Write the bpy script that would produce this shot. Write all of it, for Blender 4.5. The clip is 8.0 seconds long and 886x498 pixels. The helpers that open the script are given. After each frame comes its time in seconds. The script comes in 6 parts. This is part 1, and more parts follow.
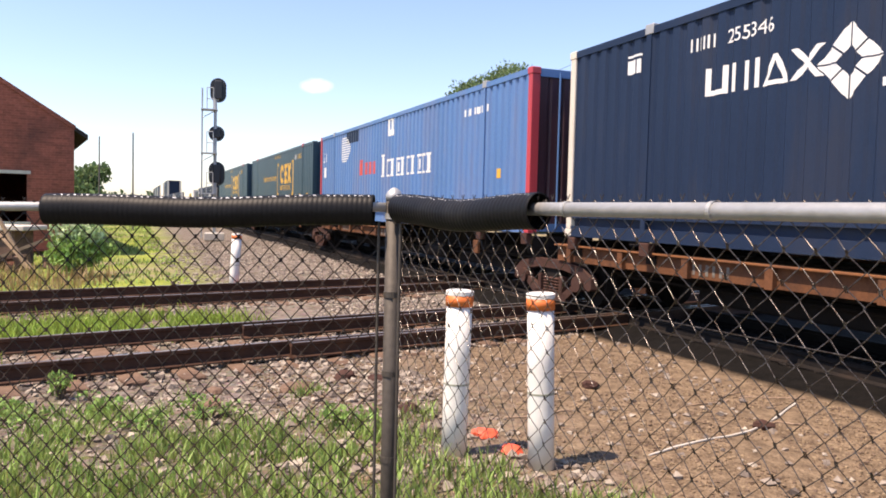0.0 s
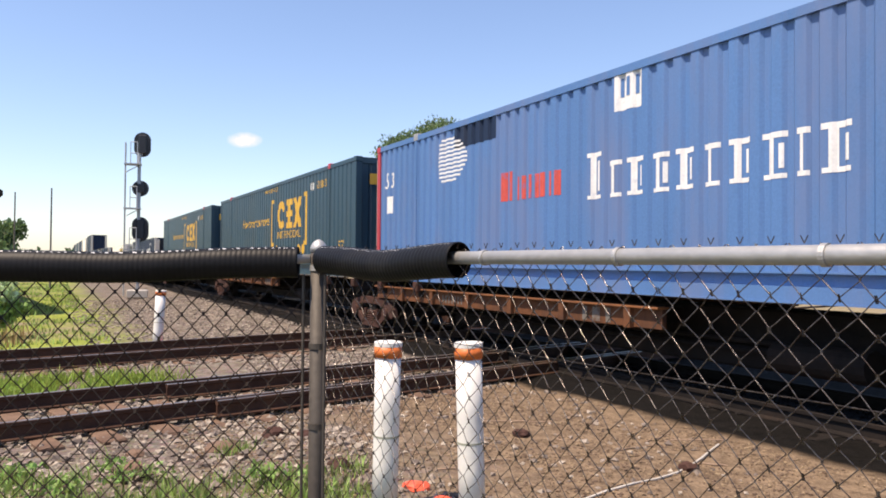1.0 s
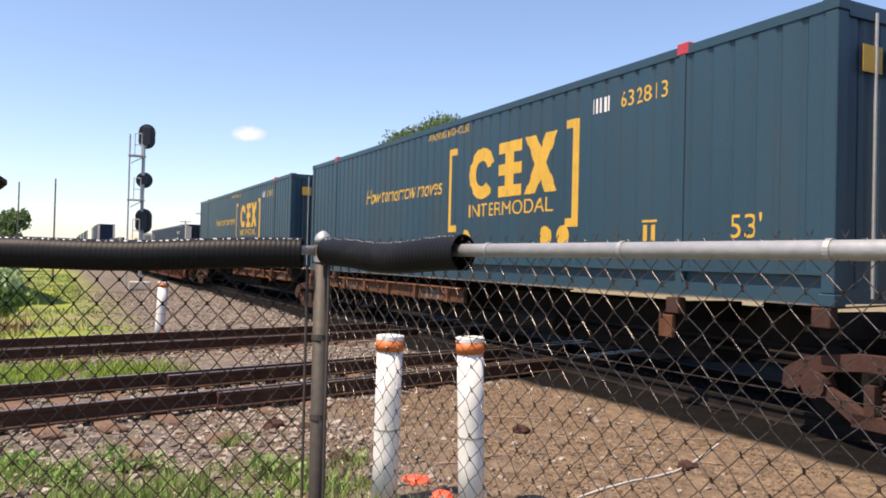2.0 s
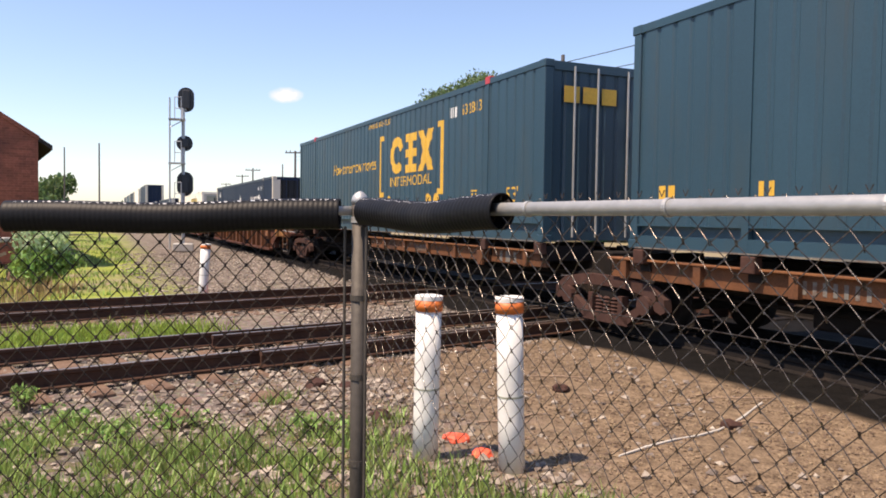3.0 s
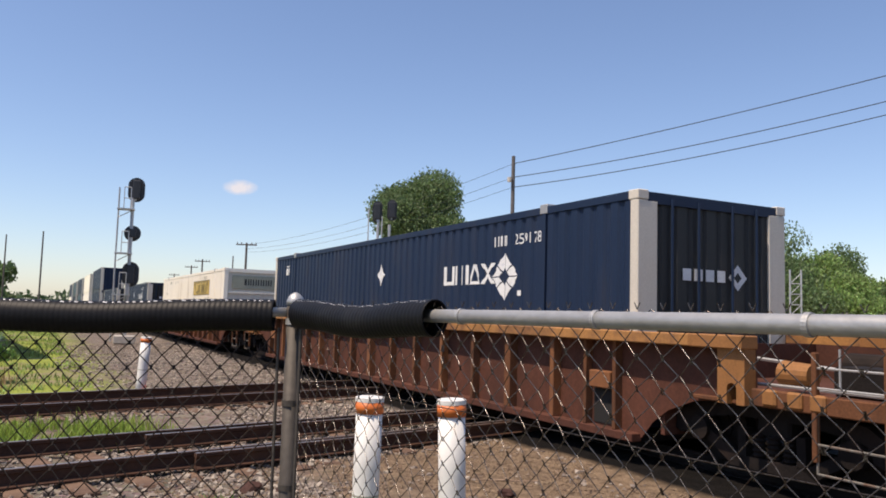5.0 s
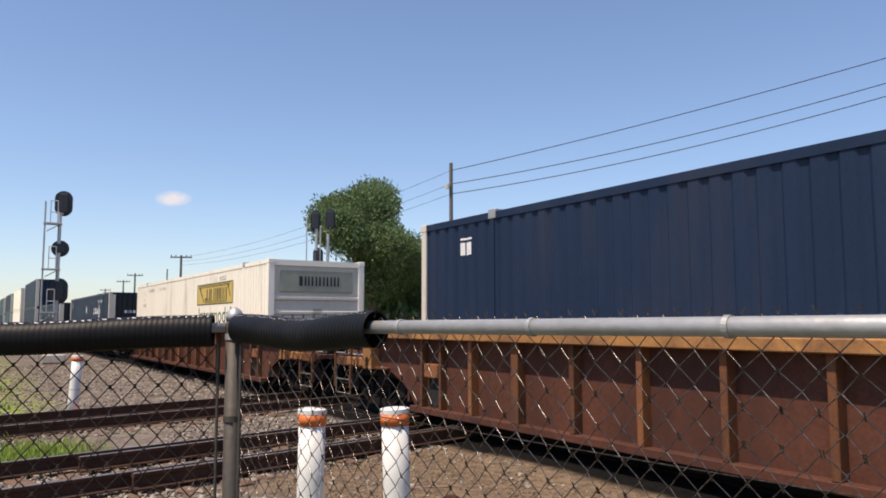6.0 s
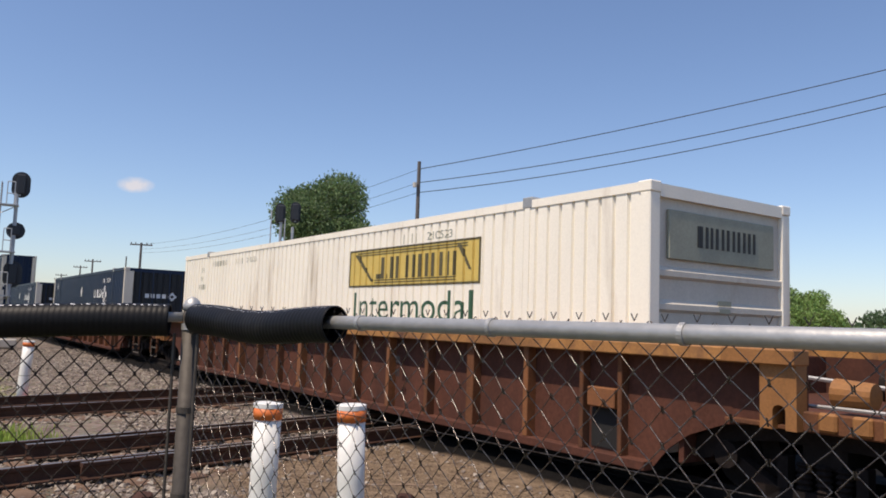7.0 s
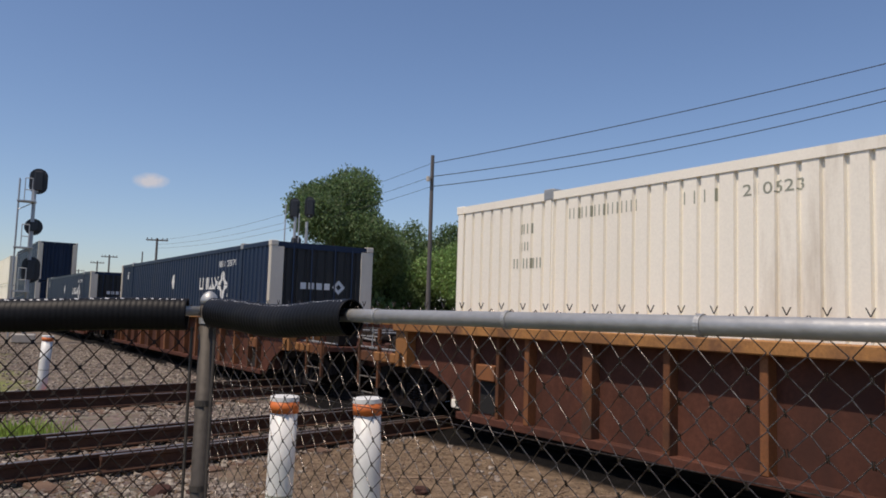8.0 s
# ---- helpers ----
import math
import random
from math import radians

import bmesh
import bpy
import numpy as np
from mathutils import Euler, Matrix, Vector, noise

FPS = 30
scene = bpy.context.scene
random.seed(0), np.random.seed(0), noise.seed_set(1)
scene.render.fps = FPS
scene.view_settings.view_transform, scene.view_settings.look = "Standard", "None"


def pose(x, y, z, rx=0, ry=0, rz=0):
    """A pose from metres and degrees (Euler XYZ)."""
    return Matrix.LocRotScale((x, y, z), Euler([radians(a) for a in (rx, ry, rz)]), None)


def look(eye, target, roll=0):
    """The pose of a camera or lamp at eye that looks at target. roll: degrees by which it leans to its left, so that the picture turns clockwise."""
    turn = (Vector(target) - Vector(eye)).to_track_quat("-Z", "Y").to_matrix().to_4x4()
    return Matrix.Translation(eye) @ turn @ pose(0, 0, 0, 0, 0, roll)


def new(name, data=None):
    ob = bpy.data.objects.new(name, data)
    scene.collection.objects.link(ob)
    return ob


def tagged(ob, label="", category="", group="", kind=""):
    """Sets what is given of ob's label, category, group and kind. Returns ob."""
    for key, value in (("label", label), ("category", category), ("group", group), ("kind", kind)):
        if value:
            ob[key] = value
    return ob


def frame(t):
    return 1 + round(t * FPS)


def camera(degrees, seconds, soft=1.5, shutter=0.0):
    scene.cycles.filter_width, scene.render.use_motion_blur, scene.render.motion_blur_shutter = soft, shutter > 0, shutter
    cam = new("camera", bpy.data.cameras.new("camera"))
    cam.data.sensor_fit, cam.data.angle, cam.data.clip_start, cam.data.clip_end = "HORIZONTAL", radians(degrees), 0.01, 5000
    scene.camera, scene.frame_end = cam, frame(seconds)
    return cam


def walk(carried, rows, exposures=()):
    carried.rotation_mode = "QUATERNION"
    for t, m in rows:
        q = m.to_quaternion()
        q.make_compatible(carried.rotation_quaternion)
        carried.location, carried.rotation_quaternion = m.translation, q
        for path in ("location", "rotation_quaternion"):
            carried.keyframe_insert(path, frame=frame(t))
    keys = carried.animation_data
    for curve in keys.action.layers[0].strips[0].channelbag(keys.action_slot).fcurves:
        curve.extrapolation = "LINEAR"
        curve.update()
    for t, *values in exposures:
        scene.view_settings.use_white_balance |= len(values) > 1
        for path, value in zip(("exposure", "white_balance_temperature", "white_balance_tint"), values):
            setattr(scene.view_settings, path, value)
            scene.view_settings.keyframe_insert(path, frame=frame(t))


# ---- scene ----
cam = camera(59.9, 8.0, soft=1.8)
PATH = [
    (0, (-0.028, -0.584, 1.574), (0.017, 1.413, 1.472), 1.4),
    (0.5, (-0.025, -0.596, 1.572), (0.03, 1.403, 1.518), -2.4),
    (1, (-0.003, -0.636, 1.567), (0.217, 1.352, 1.604), 0.5),
    (2.5, (-0.011, -0.64, 1.551), (0.188, 1.35, 1.555), 1.9),
    (3, (-0.006, -0.602, 1.554), (0.111, 1.393, 1.475), 0.8),
    (3.5, (0.03, -0.558, 1.562), (0.066, 1.441, 1.514), 0.8),
    (4, (0.061, -0.532, 1.573), (0.093, 1.467, 1.646), 2.0),
    (5.5, (0.045, -0.607, 1.592), (0.389, 1.355, 1.771), 0.6),
    (6, (0.046, -0.618, 1.596), (0.435, 1.335, 1.786), -0.1),
    (6.5, (0.05, -0.615, 1.597), (0.449, 1.338, 1.764), 0.1),
    (7, (0.052, -0.616, 1.594), (0.53, 1.317, 1.783), 2.0),
    (7.5, (0.046, -0.624, 1.592), (0.523, 1.309, 1.78), 2.9),
    (8, (0.047, -0.62, 1.591), (0.491, 1.323, 1.763), 1.8),
]
walk(cam, [(t, look(eye, target, roll)) for t, eye, target, roll in PATH],
     exposures=[(0.0, 0.76, 7000, 22), (1.2, 0.50, 6850, 19), (2.3, 0.50, 6850, 19), (3.0, 0.56, 7050, 21), (3.5, 0.25, 7000, 21), (4.2, 0.06, 6750, 20),
                (5.3, 0.12, 6700, 18), (6.5, 0.11, 6620, 17), (7.2, -0.18, 6450, 17), (8.0, -0.45, 6400, 17)])

# ---- light ----
PSI = 20.75                      # the train's line, degrees left of north
N = Vector((math.cos(radians(PSI)), math.sin(radians(PSI)), 0))   # across the railway, away from the fence
D = Vector((-math.sin(radians(PSI)), math.cos(radians(PSI)), 0))  # along the railway, away from the camera
DC = 7.5                         # railway centre line, across
SPEED = 12.4
SUN_EL = 63.0
SUN_TO = Vector((-0.89 * math.cos(radians(SUN_EL)), -0.456 * math.cos(radians(SUN_EL)), math.sin(radians(SUN_EL)))).normalized()
world = bpy.data.worlds.new("world")
scene.world = world
world.use_nodes = True
wn = world.node_tree.nodes
sky = wn.new("ShaderNodeTexSky")
sky.sky_type = "NISHITA"
sky.sun_disc = False
sky.sun_elevation = radians(SUN_EL)
sky.sun_rotation = math.atan2(SUN_TO.x, SUN_TO.y)
sky.air_density = 1.0
sky.dust_density = 0.5
sky.ozone_density = 3.8
wn["Background"].inputs["Strength"].default_value = 0.147
world.node_tree.links.new(sky.outputs[0], wn["Background"].inputs[0])
sun_data = bpy.data.lights.new("sun", "SUN")
sun_data.energy = 5.0
sun_data.angle = radians(0.53)
sun_data.color = (1.0, 0.88, 0.69)
sun = new("sun", sun_data)
sun.matrix_world = look((0, 0, 60), Vector((0, 0, 60)) - SUN_TO)

# ---- materials ----
def mat(name, base, rough=0.6, metal=0.0, var=0.22, scale=2.0, fine=40.0, bump=0.15, stain=None, amount=0.5, stain_scale=1.2,
        streak=1.0, island=0.0, clear=0.0, coords="Object"):
    m = bpy.data.materials.new(name)
    m.use_nodes = True
    nt = m.node_tree
    nd, lk = nt.nodes, nt.links
    bsdf = nd["Principled BSDF"]
    bsdf.inputs["Roughness"].default_value = rough
    bsdf.inputs["Metallic"].default_value = metal
    tc = nd.new("ShaderNodeTexCoord")
    mp = nd.new("ShaderNodeMapping")
    mp.inputs["Scale"].default_value = (1, 1, streak)
    lk.new(tc.outputs[coords], mp.inputs[0])
    big = nd.new("ShaderNodeTexNoise")
    big.inputs["Scale"].default_value = scale
    big.inputs["Detail"].default_value = 5
    lk.new(mp.outputs[0], big.inputs["Vector"])
    small = nd.new("ShaderNodeTexNoise")
    small.inputs["Scale"].default_value = fine
    small.inputs["Detail"].default_value = 3
    lk.new(tc.outputs[coords], small.inputs["Vector"])
    add = nd.new("ShaderNodeMath")
    add.operation = "ADD"
    lk.new(big.outputs[0], add.inputs[0])
    lk.new(small.outputs[0], add.inputs[1])
    ramp = nd.new("ShaderNodeValToRGB")
    ramp.color_ramp.elements[0].position = 0.3
    ramp.color_ramp.elements[1].position = 0.7
    half = nd.new("ShaderNodeMath")
    half.operation = "MULTIPLY"
    half.inputs[1].default_value = 0.5
    lk.new(add.outputs[0], half.inputs[0])
    lk.new(half.outputs[0], ramp.inputs[0])
    ramp.color_ramp.elements[0].color = (*[c * (1 - var) for c in base], 1)
    ramp.color_ramp.elements[1].color = (*[min(1, c * (1 + var)) for c in base], 1)
    out = ramp.outputs[0]
    if stain:
        st = nd.new("ShaderNodeTexNoise")
        st.inputs["Scale"].default_value = stain_scale
        st.inputs["Detail"].default_value = 8
        st.inputs["Roughness"].default_value = 0.65
        lk.new(mp.outputs[0], st.inputs["Vector"])
        sr = nd.new("ShaderNodeValToRGB")
        sr.color_ramp.elements[0].position = 0.62 - 0.3 * amount
        sr.color_ramp.elements[1].position = 0.80 - 0.25 * amount
        lk.new(st.outputs[0], sr.inputs[0])
        mx = nd.new("ShaderNodeMixRGB")
        mx.inputs[2].default_value = (*stain, 1)
        lk.new(sr.outputs[0], mx.inputs[0])
        lk.new(out, mx.inputs[1])
        out = mx.outputs[0]
    if island:
        gi = nd.new("ShaderNodeNewGeometry")
        hs = nd.new("ShaderNodeHueSaturation")
        mr = nd.new("ShaderNodeMapRange")
        mr.inputs["To Min"].default_value = 1 - island
        mr.inputs["To Max"].default_value = 1 + island
        lk.new(gi.outputs["Random Per Island"], mr.inputs[0])
        lk.new(mr.outputs[0], hs.inputs["Value"])
        mh = nd.new("ShaderNodeMapRange")
        mh.inputs["To Min"].default_value = 0.5 - 0.03 * island
        mh.inputs["To Max"].default_value = 0.5 + 0.03 * island
        lk.new(gi.outputs["Random Per Island"], mh.inputs[0])
        lk.new(mh.outputs[0], hs.inputs["Hue"])
        lk.new(out, hs.inputs["Color"])
        out = hs.outputs[0]
    lk.new(out, bsdf.inputs["Base Color"])
    if bump:
        bp = nd.new("ShaderNodeBump")
        bp.inputs["Strength"].default_value = bump
        bp.inputs["Distance"].default_value = 0.02
        lk.new(half.outputs[0], bp.inputs["Height"])
        lk.new(bp.outputs[0], bsdf.inputs["Normal"])
    return m


def leaf_mat(name, base, island=0.5):
    m = mat(name, base, rough=0.55, var=0.25, scale=0.5, fine=3, bump=0, island=island)
    nt = m.node_tree
    b = nt.nodes["Principled BSDF"]
    src = b.inputs["Base Color"].links[0].from_socket
    tr = nt.nodes.new("ShaderNodeBsdfTranslucent")
    mx = nt.nodes.new("ShaderNodeMixShader")
    mx.inputs[0].default_value = 0.35
    nt.links.new(src, tr.inputs[0])
    nt.links.new(b.outputs[0], mx.inputs[1])
    nt.links.new(tr.outputs[0], mx.inputs[2])
    nt.links.new(mx.outputs[0], nt.nodes["Material Output"].inputs[0])
    return m


M = {}
M["navy"] = mat("navy_paint", (0.014, 0.027, 0.060), 0.45, var=0.2, scale=1.2, streak=0.25, stain=(0.026, 0.033, 0.055), amount=0.35, bump=0.05)
M["blue"] = mat("blue_paint", (0.075, 0.178, 0.39), 0.5, var=0.16, scale=1.0, streak=0.2, stain=(0.12, 0.18, 0.34), amount=0.45, bump=0.05)
M["teal"] = mat("teal_paint", (0.019, 0.056, 0.084), 0.45, var=0.2, scale=1.0, streak=0.25, stain=(0.03, 0.055, 0.07), amount=0.4, bump=0.05)
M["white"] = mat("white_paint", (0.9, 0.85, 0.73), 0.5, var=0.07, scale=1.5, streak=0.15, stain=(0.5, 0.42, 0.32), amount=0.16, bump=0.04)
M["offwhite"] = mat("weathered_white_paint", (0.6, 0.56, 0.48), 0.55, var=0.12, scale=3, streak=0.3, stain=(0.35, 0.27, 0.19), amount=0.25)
M["red"] = mat("red_paint", (0.44, 0.045, 0.06), 0.5, var=0.15, streak=0.3)
M["letter"] = mat("white_lettering", (0.72, 0.73, 0.72), 0.55, var=0.12, scale=5, bump=0, stain=(0.42, 0.46, 0.55), amount=0.15, stain_scale=4)
M["gold"] = mat("yellow_lettering", (0.62, 0.37, 0.045), 0.55, var=0.14, scale=5, bump=0, stain=(0.35, 0.26, 0.08), amount=0.12, stain_scale=4)
M["sign_red"] = mat("red_lettering", (0.56, 0.08, 0.06), 0.55, var=0.2, scale=6, bump=0, stain=(0.16, 0.13, 0.3), amount=0.3, stain_scale=5)
M["olive"] = mat("olive_lettering", (0.10, 0.085, 0.04), 0.6, var=0.2, bump=0)
M["green_letter"] = mat("green_lettering", (0.035, 0.10, 0.06), 0.6, var=0.2, bump=0)
M["sign_grey"] = mat("grey_sign_panel", (0.30, 0.31, 0.24), 0.6, var=0.15, scale=4, bump=0.03)
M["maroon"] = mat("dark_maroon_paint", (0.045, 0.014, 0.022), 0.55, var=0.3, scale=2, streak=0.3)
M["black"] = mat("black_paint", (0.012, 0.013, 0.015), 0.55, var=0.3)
M["rust"] = mat("rusted_brown_steel", (0.094, 0.037, 0.024), 0.8, var=0.35, scale=2.2, fine=25, streak=0.5, stain=(0.06, 0.027, 0.02), amount=0.55, bump=0.25)
M["orange"] = mat("weathered_orange_paint", (0.205, 0.078, 0.025), 0.7, var=0.3, scale=3, streak=0.6, stain=(0.14, 0.055, 0.025), amount=0.5, stain_scale=2.5, bump=0.2)
M["sill"] = mat("patchy_orange_sill", (0.36, 0.17, 0.05), 0.65, var=0.3, scale=2.5, stain=(0.11, 0.05, 0.027), amount=0.6, stain_scale=1.6, bump=0.15)
M["fresh_orange"] = mat("bright_orange_paint", (0.27, 0.118, 0.033), 0.7, var=0.25, scale=5, streak=0.6, stain=(0.2, 0.09, 0.035), amount=0.4, stain_scale=5, bump=0.15)
M["beam"] = mat("rust_stained_orange_beam", (0.135, 0.057, 0.027), 0.8, var=0.35, scale=3, streak=0.6, stain=(0.065, 0.035, 0.025), amount=0.5, stain_scale=2.0, bump=0.2)
# grimy steel, darkened further for the shade under the train
M["grime_shade"] = mat("grimy_shaded_steel", (0.013, 0.0105, 0.0095), 0.85, var=0.4, scale=3, stain=(0.03, 0.02, 0.015), amount=0.35, bump=0.3)
# cast steel again, with the shade under well cars put into its colour
M["shaded_cast"] = mat("shaded_cast_steel", (0.013, 0.010, 0.009), 0.9, var=0.4, scale=5, stain=(0.03, 0.018, 0.013), amount=0.4, bump=0.3)
M["cast"] = mat("rusty_cast_steel", (0.062, 0.031, 0.024), 0.85, var=0.35, scale=5, stain=(0.06, 0.035, 0.03), amount=0.45, bump=0.3)
M["rail"] = mat("rusty_rail_steel", (0.062, 0.032, 0.022), 0.75, var=0.35, scale=4, stain=(0.11, 0.055, 0.03), amount=0.35, bump=0.2)
M["railtop"] = mat("worn_rail_head", (0.26, 0.24, 0.22), 0.4, metal=0.7, var=0.2, scale=6, stain=(0.12, 0.07, 0.05), amount=0.45)
M["tie"] = mat("weathered_timber", (0.165, 0.108, 0.077), 0.9, var=0.35, scale=6, fine=50, stain=(0.09, 0.055, 0.04), amount=0.4, bump=0.5)
M["galv"] = mat("galvanised_steel", (0.42, 0.42, 0.41), 0.5, metal=0.55, var=0.14, scale=8, stain=(0.3, 0.29, 0.27), amount=0.3)
M["wire"] = mat("dull_fence_wire", (0.022, 0.016, 0.013), 0.6, metal=0.0, var=0.3, scale=10, stain=(0.06, 0.04, 0.03), amount=0.4, bump=0)
# fine brown speckle breaks this wire's colour into bright dashes like glints
M["wire_glint"] = mat("glint_speckled_fence_wire", (0.13, 0.122, 0.115), 0.24, metal=0.6, var=0.3, scale=12, stain=(0.045, 0.03, 0.022), amount=0.8, stain_scale=70, bump=0)
# pale colour that stands for glints on the drain pipes
M["glint"] = mat("pale_rib_glint", (0.75, 0.75, 0.76), 0.4, metal=0.2, var=0.2, scale=40, bump=0)
M["faded"] = mat("faded_stencil_paint", (0.16, 0.15, 0.13), 0.8, var=0.3, scale=8, bump=0, stain=(0.1, 0.05, 0.03), amount=0.5, stain_scale=8)
M["postgrey"] = mat("weathered_grey_post", (0.074, 0.064, 0.054), 0.65, metal=0.3, var=0.3, scale=6, streak=0.3, stain=(0.06, 0.05, 0.045), amount=0.4)
M["rubber"] = mat("black_drain_pipe", (0.007, 0.007, 0.008), 0.5, var=0.3, scale=6, bump=0.05, stain=(0.028, 0.026, 0.024), amount=0.2)
M["pvc"] = mat("white_plastic_pipe", (0.74, 0.73, 0.69), 0.45, var=0.06, scale=4, streak=0.3, stain=(0.5, 0.45, 0.36), amount=0.2, bump=0.03)
M["hiorange"] = mat("orange_band", (0.62, 0.155, 0.03), 0.5, var=0.15, scale=8, bump=0.02)
M["hired"] = mat("red_orange_debris", (0.75, 0.11, 0.05), 0.55, var=0.2, scale=8)
M["brick"] = None
M["sigblack"] = mat("black_signal_paint", (0.022, 0.025, 0.032), 0.5, var=0.2)
M["silver"] = mat("silver_signal_paint", (0.42, 0.44, 0.46), 0.5, metal=0.3, var=0.15)
M["pole"] = mat("grey_wooden_pole", (0.12, 0.11, 0.105), 0.9, var=0.25, scale=3, streak=0.1)
M["cable"] = mat("dark_cable", (0.03, 0.03, 0.032), 0.7, var=0.1, bump=0)
M["bark"] = mat("tree_bark", (0.09, 0.065, 0.045), 0.95, var=0.3, scale=4, streak=0.3, bump=0.5)
M["leaf"] = leaf_mat("tree_leaves", (0.12, 0.185, 0.07), 0.4)
M["leaf2"] = leaf_mat("thicket_leaves", (0.20, 0.30, 0.085))
M["leaf3"] = leaf_mat("distant_leaves", (0.065, 0.11, 0.045), 0.3)
M["grass"] = leaf_mat("grass_blades", (0.25, 0.345, 0.09), 0.6)
M["strip"] = leaf_mat("lush_grass_blades", (0.28, 0.38, 0.065), 0.5)
M["pale_leaf"] = leaf_mat("pale_green_leaves", (0.46, 0.58, 0.34), 0.4)
M["weed"] = leaf_mat("weed_leaves", (0.24, 0.37, 0.095), 0.6)
M["dry"] = leaf_mat("dry_stalks", (0.34, 0.235, 0.11), 0.4)
M["stone"] = mat("crushed_stone", (0.255, 0.215, 0.18), 0.9, var=0.25, scale=10, fine=80, bump=0.3, island=0.5)
M["concrete"] = mat("pale_concrete", (0.5, 0.47, 0.42), 0.85, var=0.15, scale=5, bump=0.2)
M["roof"] = mat("dark_shingle_roof", (0.05, 0.045, 0.045), 0.9, var=0.3, scale=4, fine=20)
M["dark"] = mat("dark_interior", (0.01, 0.01, 0.01), 0.9, var=0.2)
M["wood"] = mat("grey_driftwood", (0.28, 0.2, 0.14), 0.9, var=0.3, scale=8, bump=0.4)
M["yellow"] = mat("yellow_sign", (0.62, 0.46, 0.12), 0.55, var=0.1, scale=4, bump=0.02, stain=(0.42, 0.33, 0.1), amount=0.2)


# dusty, rusty, grimy and shade-darkened surfaces have little sheen
for dull in ("grime_shade", "shaded_cast", "rubber", "wire", "navy", "cast", "rust", "beam", "rail", "tie", "stone", "roof", "wood"):
    M[dull].node_tree.nodes["Principled BSDF"].inputs["Specular IOR Level"].default_value = 0.18


def brick_material():
    m = mat("red_brick", (0.30, 0.088, 0.06), 0.9, var=0.3, scale=0.7, fine=9, stain=(0.13, 0.045, 0.035), amount=0.5, stain_scale=0.6, bump=0.2)
    nt = m.node_tree
    nd, lk = nt.nodes, nt.links
    b = nd["Principled BSDF"]
    src = b.inputs["Base Color"].links[0].from_socket
    tc = nd.new("ShaderNodeTexCoord")
    sep = nd.new("ShaderNodeSeparateXYZ")
    com = nd.new("ShaderNodeCombineXYZ")
    ad = nd.new("ShaderNodeMath")
    lk.new(tc.outputs["Object"], sep.inputs[0])
    lk.new(sep.outputs[0], ad.inputs[0])
    lk.new(sep.outputs[1], ad.inputs[1])
    lk.new(ad.outputs[0], com.inputs[0])
    lk.new(sep.outputs[2], com.inputs[1])
    br = nd.new("ShaderNodeTexBrick")
    br.inputs["Scale"].default_value = 1.0
    br.inputs["Brick Width"].default_value = 0.215
    br.inputs["Row Height"].default_value = 0.075
    br.inputs["Mortar Size"].default_value = 0.006
    br.inputs["Color1"].default_value = (1, 1, 1, 1)
    br.inputs["Color2"].default_value = (0.7, 0.7, 0.7, 1)
    br.inputs["Mortar"].default_value = (1.1, 1.3, 1.3, 1)
    lk.new(com.outputs[0], br.inputs["Vector"])
    mx = nd.new("ShaderNodeMixRGB")
    mx.blend_type = "MULTIPLY"
    mx.inputs[0].default_value = 1
    lk.new(src, mx.inputs[1])
    lk.new(br.outputs[0], mx.inputs[2])
    lk.new(mx.outputs[0], b.inputs["Base Color"])
    return m


M["brick"] = brick_material()


